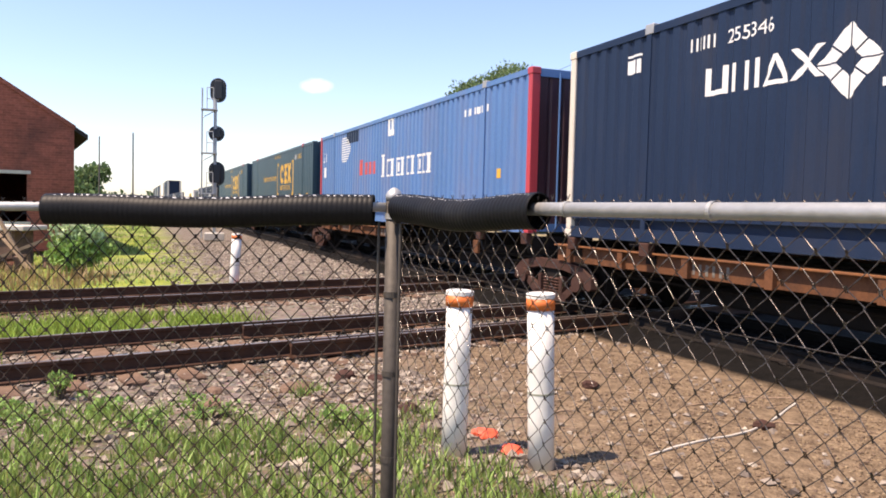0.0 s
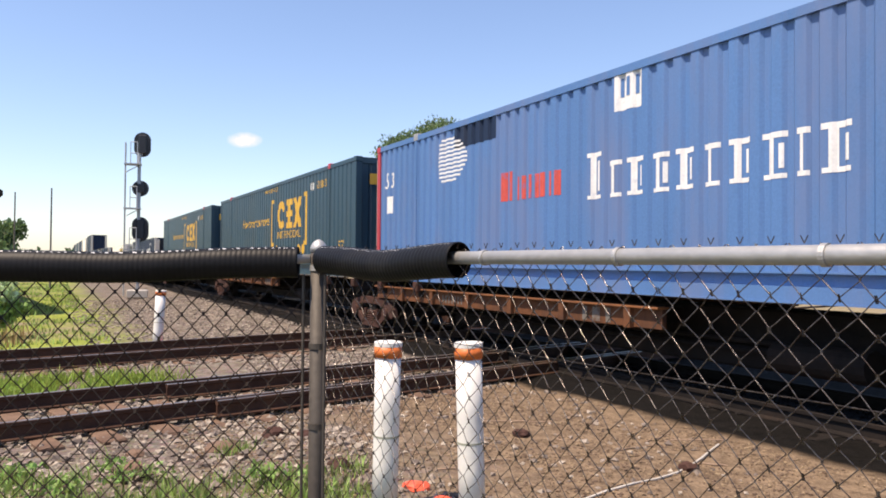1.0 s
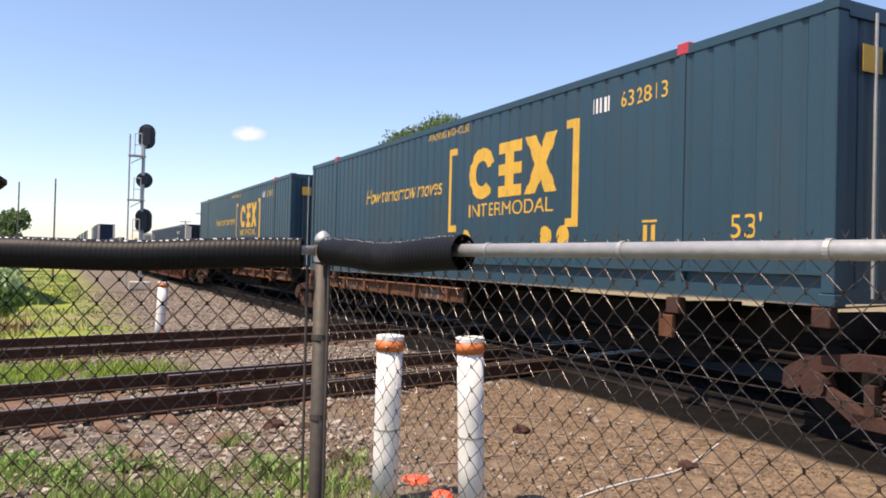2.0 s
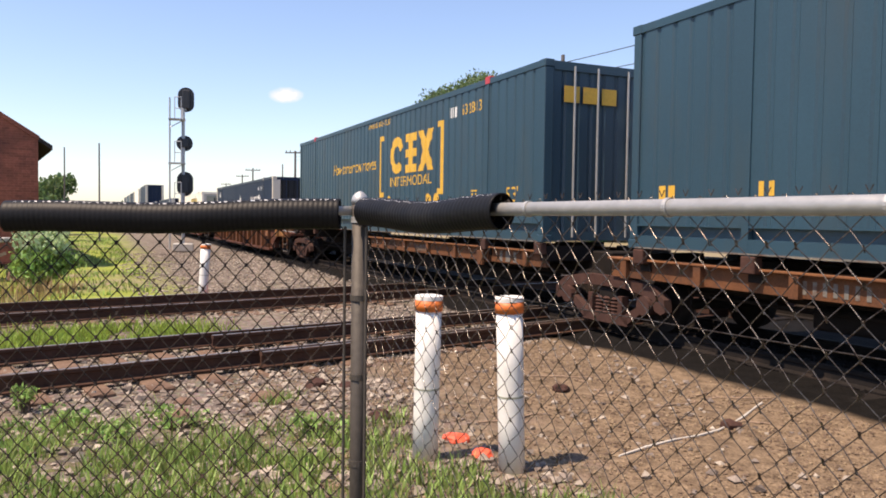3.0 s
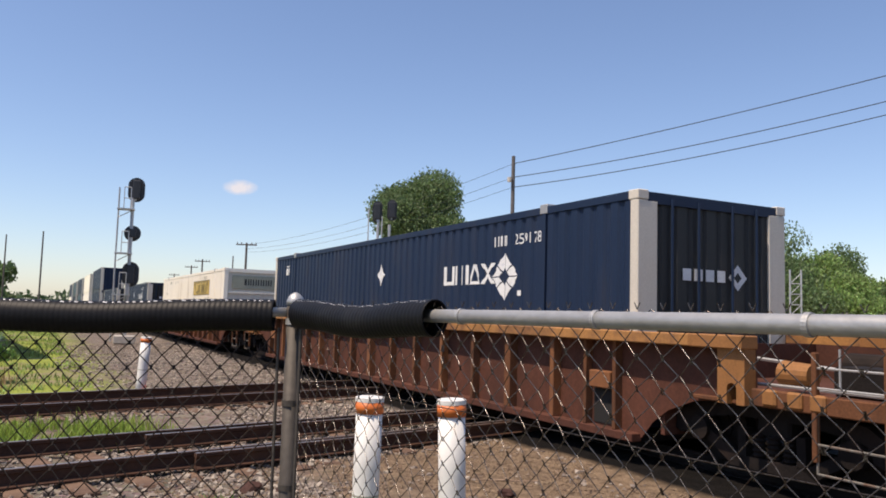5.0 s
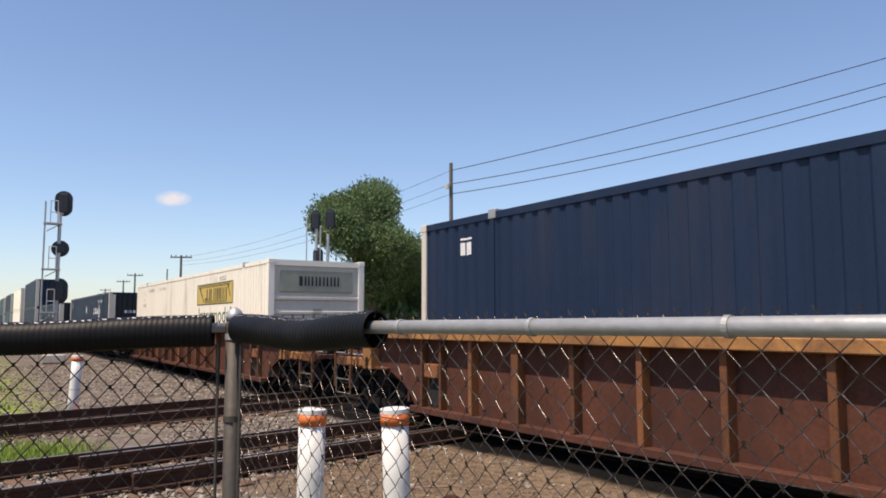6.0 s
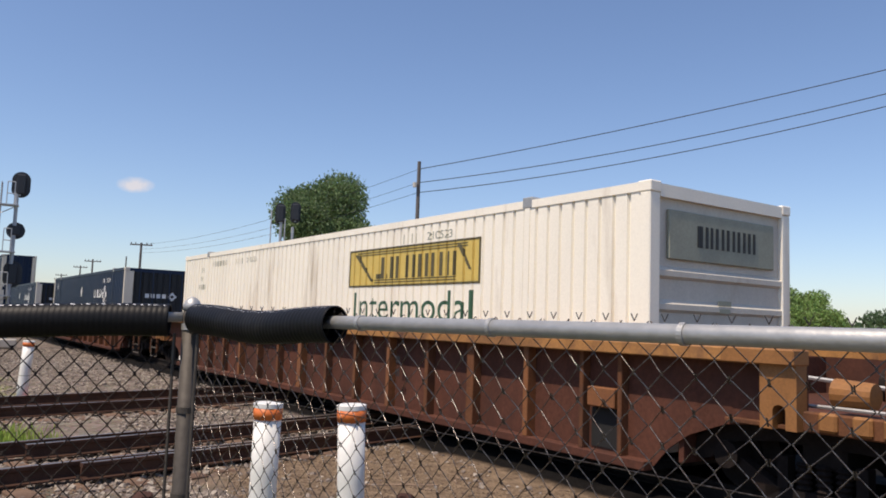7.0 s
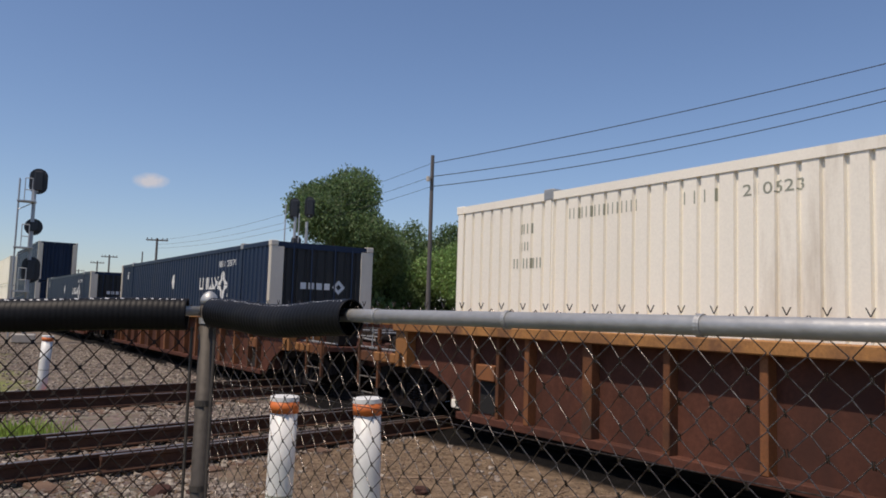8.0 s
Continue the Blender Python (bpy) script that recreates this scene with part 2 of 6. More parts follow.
def ground_material():
    """Bare brown earth by the railway, grey crushed stone, green verge: by place in the plan."""
    m = bpy.data.materials.new("earth_stone_and_verge")
    m.use_nodes = True
    nt = m.node_tree
    nd, lk = nt.nodes, nt.links
    b = nd["Principled BSDF"]
    b.inputs["Roughness"].default_value = 0.95
    b.inputs["Specular IOR Level"].default_value = 0.12
    tc = nd.new("ShaderNodeTexCoord")

    def noise_node(sc, det=6):
        n = nd.new("ShaderNodeTexNoise")
        n.inputs["Scale"].default_value = sc
        n.inputs["Detail"].default_value = det
        lk.new(tc.outputs["Object"], n.inputs["Vector"])
        return n.outputs[0]

    def math_node(op, a, c):
        n = nd.new("ShaderNodeMath")
        n.operation = op
        for k, v in enumerate((a, c)):
            if isinstance(v, (int, float)):
                n.inputs[k].default_value = v
            else:
                lk.new(v, n.inputs[k])
        return n.outputs[0]

    def ramp(src, lo, hi, a, c):
        n = nd.new("ShaderNodeValToRGB")
        n.color_ramp.elements[0].position, n.color_ramp.elements[1].position = lo, hi
        n.color_ramp.elements[0].color, n.color_ramp.elements[1].color = (*a, 1), (*c, 1)
        lk.new(src, n.inputs[0])
        return n.outputs[0]

    def step(src, lo, hi):
        n = nd.new("ShaderNodeMapRange")
        n.inputs["From Min"].default_value, n.inputs["From Max"].default_value = lo, hi
        lk.new(src, n.inputs[0])
        return n.outputs[0]

    def mix(f, a, c):
        n = nd.new("ShaderNodeMixRGB")
        for k, v in enumerate((f, a, c)):
            lk.new(v, n.inputs[k])
        return n.outputs[0]

    sep = nd.new("ShaderNodeSeparateXYZ")
    lk.new(tc.outputs["Object"], sep.inputs[0])
    x, y = sep.outputs[0], sep.outputs[1]
    off = math_node("ADD", math_node("MULTIPLY", x, N.x), math_node("MULTIPLY", y, N.y))
    across = math_node("ADD", math_node("MULTIPLY", x, CROSS_N.x), math_node("MULTIPLY", y, CROSS_N.y))
    wob = math_node("MULTIPLY", math_node("SUBTRACT", noise_node(0.6), 0.5), 3.0)
    offw = math_node("ADD", off, wob)
    acrossw = math_node("ADD", across, wob)
    n_mid, n_fine, n_big = noise_node(7), noise_node(55, 8), noise_node(0.25)
    vor = nd.new("ShaderNodeTexVoronoi")
    vor.inputs["Scale"].default_value = 16
    lk.new(tc.outputs["Object"], vor.inputs["Vector"])
    earth = ramp(math_node("MULTIPLY", math_node("ADD", n_mid, n_fine), 0.5), 0.35, 0.66, (0.088, 0.061, 0.041), (0.31, 0.225, 0.147))
    hue = nd.new("ShaderNodeHueSaturation")
    hue.inputs["Saturation"].default_value = 0.25
    hue.inputs["Value"].default_value = 0.34
    lk.new(vor.outputs["Color"], hue.inputs["Color"])
    warm = nd.new("ShaderNodeMixRGB")
    warm.blend_type = "MULTIPLY"
    warm.inputs[0].default_value = 1
    warm.inputs[2].default_value = (1.0, 0.88, 0.77, 1)
    lk.new(hue.outputs[0], warm.inputs[1])
    stone = mix(step(n_fine, 0.2, 0.9), warm.outputs[0], ramp(n_mid, 0.3, 0.7, (0.11, 0.09, 0.074), (0.27, 0.225, 0.185)))
    patch = nd.new("ShaderNodeMixRGB")
    patch.blend_type = "MULTIPLY"
    patch.inputs[0].default_value = 1
    lk.new(stone, patch.inputs[1])
    lk.new(ramp(noise_node(2.2, 9), 0.36, 0.66, (0.62, 0.59, 0.55), (1.0, 0.97, 0.93)), patch.inputs[2])
    stone = patch.outputs[0]
    green = ramp(math_node("MULTIPLY", math_node("ADD", n_mid, n_big), 0.5), 0.38, 0.62, (0.16, 0.20, 0.04), (0.30, 0.35, 0.07))
    tan = ramp(n_mid, 0.3, 0.7, (0.2, 0.165, 0.1), (0.33, 0.28, 0.18))
    # stone west of the bare earth, and along the far side of the crossing
    c = mix(step(math_node("ADD", math_node("MULTIPLY", offw, 1.0), math_node("MULTIPLY", across, -0.12)), 1.2, 2.4), stone, earth)
    c = mix(step(acrossw, 8.2, 9.0), c, stone)
    far_green = math_node("MULTIPLY", step(acrossw, 14.4, 15.4), step(math_node("MULTIPLY", offw, -1), -2.0, -0.6))
    c = mix(far_green, c, green)
    tan_mask = math_node("MULTIPLY", far_green, step(noise_node(0.35), 0.5, 0.62))
    c = mix(tan_mask, c, tan)
    # shade under and beyond the train, painted near black into the ground colour
    shaded = ramp(n_mid, 0.3, 0.7, (0.004, 0.0035, 0.003), (0.010, 0.0085, 0.0075))
    train_shade = math_node("MULTIPLY", step(off, 5.62, 5.85), step(math_node("MULTIPLY", off, -1), -13.4, -12.6))
    c = mix(train_shade, c, shaded)
    c = mix(step(off, 13.5, 16.0), c, tan)
    near_green = math_node("MULTIPLY", step(math_node("MULTIPLY", y, -1), -5.6, -4.2), step(math_node("MULTIPLY", off, -1), -1.7, -1.2))
    near_green = math_node("MULTIPLY", near_green, step(n_mid, 0.45, 0.62))
    c = mix(near_green, c, ramp(n_fine, 0.3, 0.7, (0.07, 0.075, 0.025), (0.17, 0.19, 0.06)))
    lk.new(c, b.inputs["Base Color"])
    bp = nd.new("ShaderNodeBump")
    bp.inputs["Strength"].default_value = 0.7
    bp.inputs["Distance"].default_value = 0.04
    lk.new(math_node("ADD", n_fine, math_node("MULTIPLY", vor.outputs["Distance"], 0.8)), bp.inputs["Height"])
    lk.new(bp.outputs[0], b.inputs["Normal"])
    return m


# ---- mesh helpers ----
def mesh_object(name, bm, material, parent=None, label="", smooth=False):
    me = bpy.data.meshes.new(name)
    bm.normal_update()
    bm.to_mesh(me)
    bm.free()
    return data_object(name, me, material, parent, label, smooth)


def data_object(name, me, material, parent=None, label="", smooth=False):
    for mt in (material if isinstance(material, (list, tuple)) else [material]):
        me.materials.append(mt)
    if smooth:
        me.polygons.foreach_set("use_smooth", [True] * len(me.polygons))
    ob = new(name, me)
    if parent:
        ob.parent = parent
    if label:
        ob["label"] = label
    return ob


def part(name, bm, material, parent, label="", smooth=False):
    return mesh_object(name, bm, material, parent, label, smooth)


def box(bm, x0, x1, y0, y1, z0, z1, bevel=0.0, mi=0):
    vs = [bm.verts.new((x, y, z)) for z in (z0, z1) for y in (y0, y1) for x in (x0, x1)]
    fs = [bm.faces.new([vs[i] for i in q]) for q in ((0, 2, 3, 1), (4, 5, 7, 6), (0, 1, 5, 4), (2, 6, 7, 3), (0, 4, 6, 2), (1, 3, 7, 5))]
    for f in fs:
        f.material_index = mi
    if bevel:
        es = list({e for f in fs for e in f.edges})
        bmesh.ops.bevel(bm, geom=es, offset=bevel, segments=1, affect="EDGES")
    return vs


def B(*boxes, bevel=0.0):
    bm = bmesh.new()
    for b in boxes:
        box(bm, *b, bevel=bevel)
    return bm


def ring(centre, axis, r, sides, up=None):
    a = Vector(axis).normalized()
    u = Vector(up).normalized() if up else a.orthogonal().normalized()
    v = a.cross(u)
    return [Vector(centre) + r * (math.cos(2 * math.pi * k / sides) * u + math.sin(2 * math.pi * k / sides) * v) for k in range(sides)]


def tube(bm, p, q, r0, r1=None, sides=12, caps=True):
    p, q = Vector(p), Vector(q)
    r1 = r0 if r1 is None else r1
    up = (q - p).orthogonal()
    a = [bm.verts.new(c) for c in ring(p, q - p, r0, sides, up)]
    b = [bm.verts.new(c) for c in ring(q, q - p, r1, sides, up)]
    for k in range(sides):
        bm.faces.new((a[k], a[(k + 1) % sides], b[(k + 1) % sides], b[k]))
    if caps:
        bm.faces.new(a[::-1])
        bm.faces.new(b)


def T(*tubes, sides=12):
    bm = bmesh.new()
    for t in tubes:
        tube(bm, *t, sides=sides)
    return bm


def sweep(bm, pts, radii, sides=10, caps=True):
    """A tube along points that bend little, with a radius at each."""
    pts = [Vector(p) for p in pts]
    rows = []
    up = Vector((0, 0, 1)) if abs((pts[-1] - pts[0]).normalized().z) < 0.9 else Vector((1, 0, 0))
    for i, p in enumerate(pts):
        ax = (pts[min(i + 1, len(pts) - 1)] - pts[max(i - 1, 0)]).normalized()
        u = (up - ax * up.dot(ax)).normalized()
        rows.append([bm.verts.new(c) for c in ring(p, ax, radii[i], sides, u)])
    for a, b in zip(rows, rows[1:]):
        for k in range(sides):
            bm.faces.new((a[k], a[(k + 1) % sides], b[(k + 1) % sides], b[k]))
    if caps:
        bm.faces.new(rows[0][::-1])
        bm.faces.new(rows[-1])


def segments_mesh(name, segs, r, sides=3):
    """Many thin straight wires in one mesh."""
    verts, faces = [], []
    for p, q in segs:
        p, q = Vector(p), Vector(q)
        up = (q - p).orthogonal()
        n0 = len(verts)
        verts += ring(p, q - p, r, sides, up) + ring(q, q - p, r, sides, up)
        faces += [(n0 + k, n0 + (k + 1) % sides, n0 + sides + (k + 1) % sides, n0 + sides + k) for k in range(sides)]
    me = bpy.data.meshes.new(name)
    me.from_pydata([tuple(v) for v in verts], [], faces)
    return me


def prism(bm, outline, x0, x1, mi=0):
    """A plate: outline in (y, z), from x0 to x1."""
    a = [bm.verts.new((x0, y, z)) for y, z in outline]
    b = [bm.verts.new((x1, y, z)) for y, z in outline]
    n = len(outline)
    fs = [bm.faces.new(a), bm.faces.new(b[::-1])]
    for k in range(n):
        fs.append(bm.faces.new((a[k], b[k], b[(k + 1) % n], a[(k + 1) % n])))
    bmesh.ops.recalc_face_normals(bm, faces=fs)


def empty(name, m, label="", category="", group="", kind=""):
    ob = new(name)
    ob.matrix_basis = m
    return tagged(ob, label, category, group, kind)


def lettering(parent, text, y, z, height, material, x, width=None, name="lettering", end=False, slant=0.0):
    """Raised letters on a container's near side, read from the fence: y is where the first letter begins."""
    cu = bpy.data.curves.new("letters", "FONT")
    cu.body, cu.size, cu.shear = text, 1.0, slant
    tmp = bpy.data.objects.new("letters", cu)
    scene.collection.objects.link(tmp)
    me = bpy.data.meshes.new_from_object(tmp.evaluated_get(bpy.context.evaluated_depsgraph_get()))
    bpy.data.objects.remove(tmp)
    co = np.zeros(len(me.vertices) * 3)
    me.vertices.foreach_get("co", co)
    co = co.reshape(-1, 3)
    lo, hi = co.min(0), co.max(0)
    sz = height / (hi[1] - lo[1])
    sx = width / (hi[0] - lo[0]) if width else sz
    out = np.empty_like(co)
    along, up, deep = (co[:, 0] - lo[0]) * sx, (co[:, 1] - lo[1]) * sz, co[:, 2]
    if end:
        out[:, 0], out[:, 1] = y + along, x - 0.004 - deep
    else:
        out[:, 0], out[:, 1] = x - 0.004 - deep, y - along
    out[:, 2] = z + up
    me.vertices.foreach_set("co", out.ravel())
    me.update()
    bm = bmesh.new()
    bm.from_mesh(me)
    bpy.data.meshes.remove(me)
    bmesh.ops.triangulate(bm, faces=bm.faces[:])
    follow_wall(bm, parent, x)
    return part(name, bm, material, parent)


PRESSED = {}


def follow_wall(bm, parent, x):
    """Lays a flat painted shape into the pressings of its container's wall."""
    y0, pitch, flat, depth = PRESSED.get(parent.name, (0, 0, 0, 0))
    if depth:
        lo, hi = min(v.co.y for v in bm.verts), max(v.co.y for v in bm.verts)
        slope = pitch * (1 - flat) * 0.25
        k = int((lo - y0) / pitch) - 1
        while y0 + k * pitch < hi:
            a = y0 + k * pitch
            for cut in (a, a + pitch * flat, a + pitch * flat + slope, a + pitch - slope):
                if lo + 0.002 < cut < hi - 0.002:
                    bmesh.ops.bisect_plane(bm, geom=bm.verts[:] + bm.edges[:] + bm.faces[:], dist=1e-5, plane_co=(0, cut, 0), plane_no=(0, 1, 0))
            k += 1
        for v in bm.verts:
            u = (v.co.y - y0) % pitch
            if u < pitch * flat:
                d = 0.0
            elif u < pitch * flat + slope:
                d = depth * (u - pitch * flat) / slope
            elif u < pitch - slope:
                d = depth
            else:
                d = depth * (pitch - u) / slope
            v.co.x = x - 0.003 + d
    for f in bm.faces:
        f.normal_update()
        if f.normal.x > 0:
            f.normal_flip()


def plates(parent, shapes, material, x, name="emblem"):
    """Painted shapes on the near side, each an outline in (y, z)."""
    for k, s in enumerate(shapes):
        # strokes that cross lie in thin layers, one on another
        bm = bmesh.new()
        bm.faces.new([bm.verts.new((x - 0.004 - 0.0004 * (k % 5), y, z)) for y, z in s])
        follow_wall(bm, parent, x - 0.0004 * (k % 5))
        part(name, bm, material, parent)


def rect(y0, y1, z0, z1):
    return [(y0, z0), (y1, z0), (y1, z1), (y0, z1)]


def bars(y, z, height, widths, gap):
    """Plain upright bars side by side, running towards the near end."""
    out = []
    for w in widths:
        out.append(rect(y, y - w, z, z + height))
        y -= w + gap
    return out


# ---- the train ----
MOVERS = []
LENGTH = 16.15


def train_pose(x, z, t=0.0):
    p = N * DC + D * (x - SPEED * t + float(np.interp(t, (0.0, 4.0, 5.4, 8.0), (0.0, 0.0, 0.6, -0.4))))
    return pose(p.x, p.y, z, 0, 0, PSI)


def moving(name, x, z, label, category, group):
    ob = empty(name, train_pose(x, z), label, category, group)
    MOVERS.append((ob, x, z))
    return ob


def corrugated(length, y0, z0, z1, x, pitch, depth, flat, side=-1):
    """A pressed steel wall along y; side -1 faces the fence."""
    bm = bmesh.new()
    n = int(length / pitch)
    pitch = length / n
    prof = []
    for k in range(n):
        a = y0 + k * pitch
        slope = pitch * (1 - flat) * 0.25
        prof += [(a, 0.0), (a + pitch * flat, 0.0), (a + pitch * flat + slope, depth), (a + pitch - slope, depth)]
    prof.append((y0 + length, 0.0))
    lo = [bm.verts.new((x - side * d, y, z0)) for y, d in prof]
    hi = [bm.verts.new((x - side * d, y, z1)) for y, d in prof]
    for k in range(len(prof) - 1):
        q = (lo[k + 1], lo[k], hi[k], hi[k + 1])
        bm.faces.new(q if side < 0 else q[::-1])
    return bm


def container(x, z, body, posts, label, h=2.9, length=LENGTH, pitch=0.27, flat=0.46, depth=0.025, plain_end=False, lift=True, end_m=None):
    c = moving("shipping_container", x, z, label, "container", "containers on the train")
    w = 1.29
    body_m, post_m = M[body], M[posts]
    PRESSED[c.name] = (0.12, (length - 0.24) / int((length - 0.24) / pitch), flat, depth)
    for s, nm in ((-1, "side_wall"), (1, "side_wall")):
        part(nm, corrugated(length - 0.24, 0.12, 0.31, h - 0.10, s * w, pitch, depth, flat, s), body_m, c)
    for s in (-1, 1):
        a, b = sorted((s * (w + 0.012), s * (w - 0.06)))
        part("top_rail", B((a, b, 0.1, length - 0.1, h - 0.11, h - 0.01)), body_m, c)
        part("bottom_rail", B((a, b, 0.1, length - 0.1, 0.02, 0.17)), body_m, c)
        # a lip under the wall, and a recessed web between it and the rail
        part("wall_lip", B((a, b, 0.1, length - 0.1, 0.295, 0.315)), body_m, c)
        a, b = sorted((s * (w - 0.062), s * (w - 0.075)))
        part("rail_web", B((a, b, 0.1, length - 0.1, 0.1, 0.30)), body_m, c)
        a, b = sorted((s * (w + 0.022), s * (w - 0.02)))
        part("rail_foot", B((a, b, 0.12, length - 0.12, 0.005, 0.022)), M["faded"] if body == "teal" else body_m, c)
    part("roof_panel", B((-w + 0.05, w - 0.05, 0.1, length - 0.1, h - 0.05, h - 0.03)), body_m, c)
    part("floor_panel", B((-w + 0.05, w - 0.05, 0.1, length - 0.1, 0.1, 0.14)), M["grime_shade"], c)
    for y in (0.0, length - 0.14):
        for s in (-1, 1):
            a, b = sorted((s * (w + 0.018), s * (w - 0.15)))
            part("corner_post", B((a, b, y, y + 0.14, 0.12, h - 0.12), bevel=0.012), post_m, c)
            for zc in (0.0, h - 0.12):
                part("corner_casting", B((a - 0.004, b + 0.004, y - 0.01, y + 0.17, zc, zc + 0.12), bevel=0.01), post_m, c)
        ya, yb = (y, y + 0.1)
        part("end_header", B((-w + 0.15, w - 0.15, ya, yb, h - 0.16, h - 0.02)), post_m if plain_end else body_m, c)
        part("end_sill", B((-w + 0.15, w - 0.15, ya, yb, 0.03, 0.17)), body_m, c)
        bm = bmesh.new()
        if y == 0.0 and plain_end:
            # horizontal pressings on the closed end
            prof = [(0.06, 0.17)]
            for k in range(5):
                z0 = 0.2 + 0.36 * k
                prof += [(0.06, z0), (0.06, z0 + 0.22), (0.012, z0 + 0.25), (0.012, z0 + 0.31), (0.06, z0 + 0.36)]
            prof += [(0.06, h - 0.16), (0.12, h - 0.16), (0.12, 0.17)]
            prism(bm, prof, -w + 0.15, w - 0.15)
        else:
            prof, st = [], (2 * w - 0.3) / 9
            for k in range(9):
                x0 = -w + 0.15 + k * st
                prof += [(x0, 0.03), (x0 + 0.16, 0.03), (x0 + 0.19, 0.06), (x0 + st - 0.03, 0.06)]
            prof.append((w - 0.15, 0.03))
            yo = y if y == 0.0 else y + 0.12
            sg = 1 if y == 0.0 else -1
            lo = [bm.verts.new((px, yo + sg * py, 0.17)) for px, py in prof]
            hi = [bm.verts.new((px, yo + sg * py, h - 0.16)) for px, py in prof]
            for k in range(len(prof) - 1):
                bm.faces.new((lo[k], lo[k + 1], hi[k + 1], hi[k]))
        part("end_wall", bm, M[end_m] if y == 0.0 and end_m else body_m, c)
        if y == 0.0 and not plain_end:
            for xr in (-0.75, -0.3, 0.3, 0.75):
                part("locking_rod", T(((xr, -0.005, 0.08), (xr, -0.005, h - 0.08), 0.018), sides=8), M["galv"] if body == "teal" else body_m, c)
    if posts == "offwhite":
        for s in (-1, 1):
            a, b = sorted((s * (w + 0.016), s * (w - 0.30)))
            part("end_frame", B((a, b, -0.004, 0.05, 0.13, h - 0.13), bevel=0.01), post_m, c, "weathered white end frame")
    if lift:
        for y in (1.98, length - 1.98):
            part("lifting_post", B((-w - 0.014, -w + 0.05, y - 0.05, y + 0.05, 0.0, h - 0.1)), body_m, c)
            part("lifting_post", B((w - 0.05, w + 0.014, y - 0.05, y + 0.05, 0.0, h - 0.1)), body_m, c)
            part("lifting_casting", B((-w - 0.02, -w + 0.15, y - 0.09, y + 0.09, h - 0.11, h + 0.03), bevel=0.01), M["galv"] if body != "teal" else M["red"], c)
    return c


FACE = -1.29


def navy_markings(c, y, num, notice, digits, lone=8.31):
    """White block emblem and bars; y runs from the near end."""
    z = 1.82
    # plain shapes in place of the maker's name
    plates(c, [rect(y, y - 0.07, z + 0.03, z + 0.33), rect(y, y - 0.36, z, z + 0.06), rect(y - 0.29, y - 0.36, z + 0.03, z + 0.33)], M["letter"], FACE)
    yy = y - 0.44
    plates(c, [[(yy, z), (yy - 0.06, z), (yy - 0.06, z + 0.33), (yy, z + 0.33)],
               rect(yy - 0.18, yy - 0.24, z, z + 0.33),
               [(yy - 0.36, z), (yy - 0.42, z), (yy - 0.42, z + 0.33), (yy - 0.36, z + 0.33)]], M["letter"], FACE)
    yy -= 0.46
    plates(c, [[(yy, z), (yy - 0.07, z), (yy - 0.22, z + 0.33), (yy - 0.16, z + 0.33)],
               [(yy - 0.16, z + 0.33), (yy - 0.22, z + 0.33), (yy - 0.38, z), (yy - 0.31, z)], rect(yy - 0.05, yy - 0.33, z, z + 0.05)], M["letter"], FACE)
    yy -= 0.40
    plates(c, [[(yy, z), (yy - 0.09, z), (yy - 0.42, z + 0.33), (yy - 0.33, z + 0.33)], [(yy, z + 0.33), (yy - 0.09, z + 0.33), (yy - 0.42, z), (yy - 0.33, z)]], M["letter"], FACE)
    cy, cz, a, b = y - 2.02, z + 0.10, 0.375, 0.375
    ring_shapes = []
    for sy in (1, -1):
        for sz in (1, -1):
            # two chevron plates for each quarter of the ring
            g = 0.009
            ring_shapes.append([(cy + sy * g, cz + sz * b), (cy + sy * (a * 0.52), cz + sz * b * 0.48), (cy + sy * a * 0.17, cz + sz * b * 0.22), (cy + sy * g, cz + sz * b * 0.39)])
            ring_shapes.append([(cy + sy * a, cz + sz * g), (cy + sy * (a * 0.56), cz + sz * b * 0.44), (cy + sy * a * 0.21, cz + sz * b * 0.18), (cy + sy * a * 0.39, cz + sz * g)])
    plates(c, ring_shapes, M["letter"], FACE)
    plates(c, [rect(y - 2.4, y - 2.48, z - 0.2, z - 0.12)], M["letter"], FACE)
    plates(c, bars(num, z + 0.58, 0.16, (0.03,) * 6, 0.045) , M["letter"], FACE, "number_bar")
    lettering(c, digits, num - 0.62, z + 0.58, 0.16, M["letter"], FACE, 0.72)
    s = [(lone + 0.17, 0.12), (lone, 0.365), (lone - 0.17, 0.12), (lone, -0.125)]
    plates(c, [[(yy, z + 0.16 + dz) for yy, dz in s]], M["letter"], FACE)
    for k in range(4):
        part("emblem", B((-0.55 + 0.2 * k, -0.41 + 0.2 * k, 0.018, 0.024, 1.82, 1.97)), M["letter"], c)
    bm = bmesh.new()
    vs = [bm.verts.new(p) for p in ((0.42, 0.02, 1.72), (0.59, 0.02, 1.89), (0.42, 0.02, 2.06), (0.25, 0.02, 1.89), (0.42, 0.02, 1.82), (0.49, 0.02, 1.89), (0.42, 0.02, 1.96), (0.35, 0.02, 1.89))]
    for k in range(4):
        bm.faces.new((vs[k], vs[(k + 1) % 4], vs[4 + (k + 1) % 4], vs[4 + k]))
    part("emblem", bm, M["letter"], c)
    yw = notice
    plates(c, [rect(yw, yw - 0.3, z + 0.73, z + 0.76)] + bars(yw, z + 0.5, 0.19, (0.1, 0.05, 0.08), 0.03), M["letter"], FACE, "notice_bar")


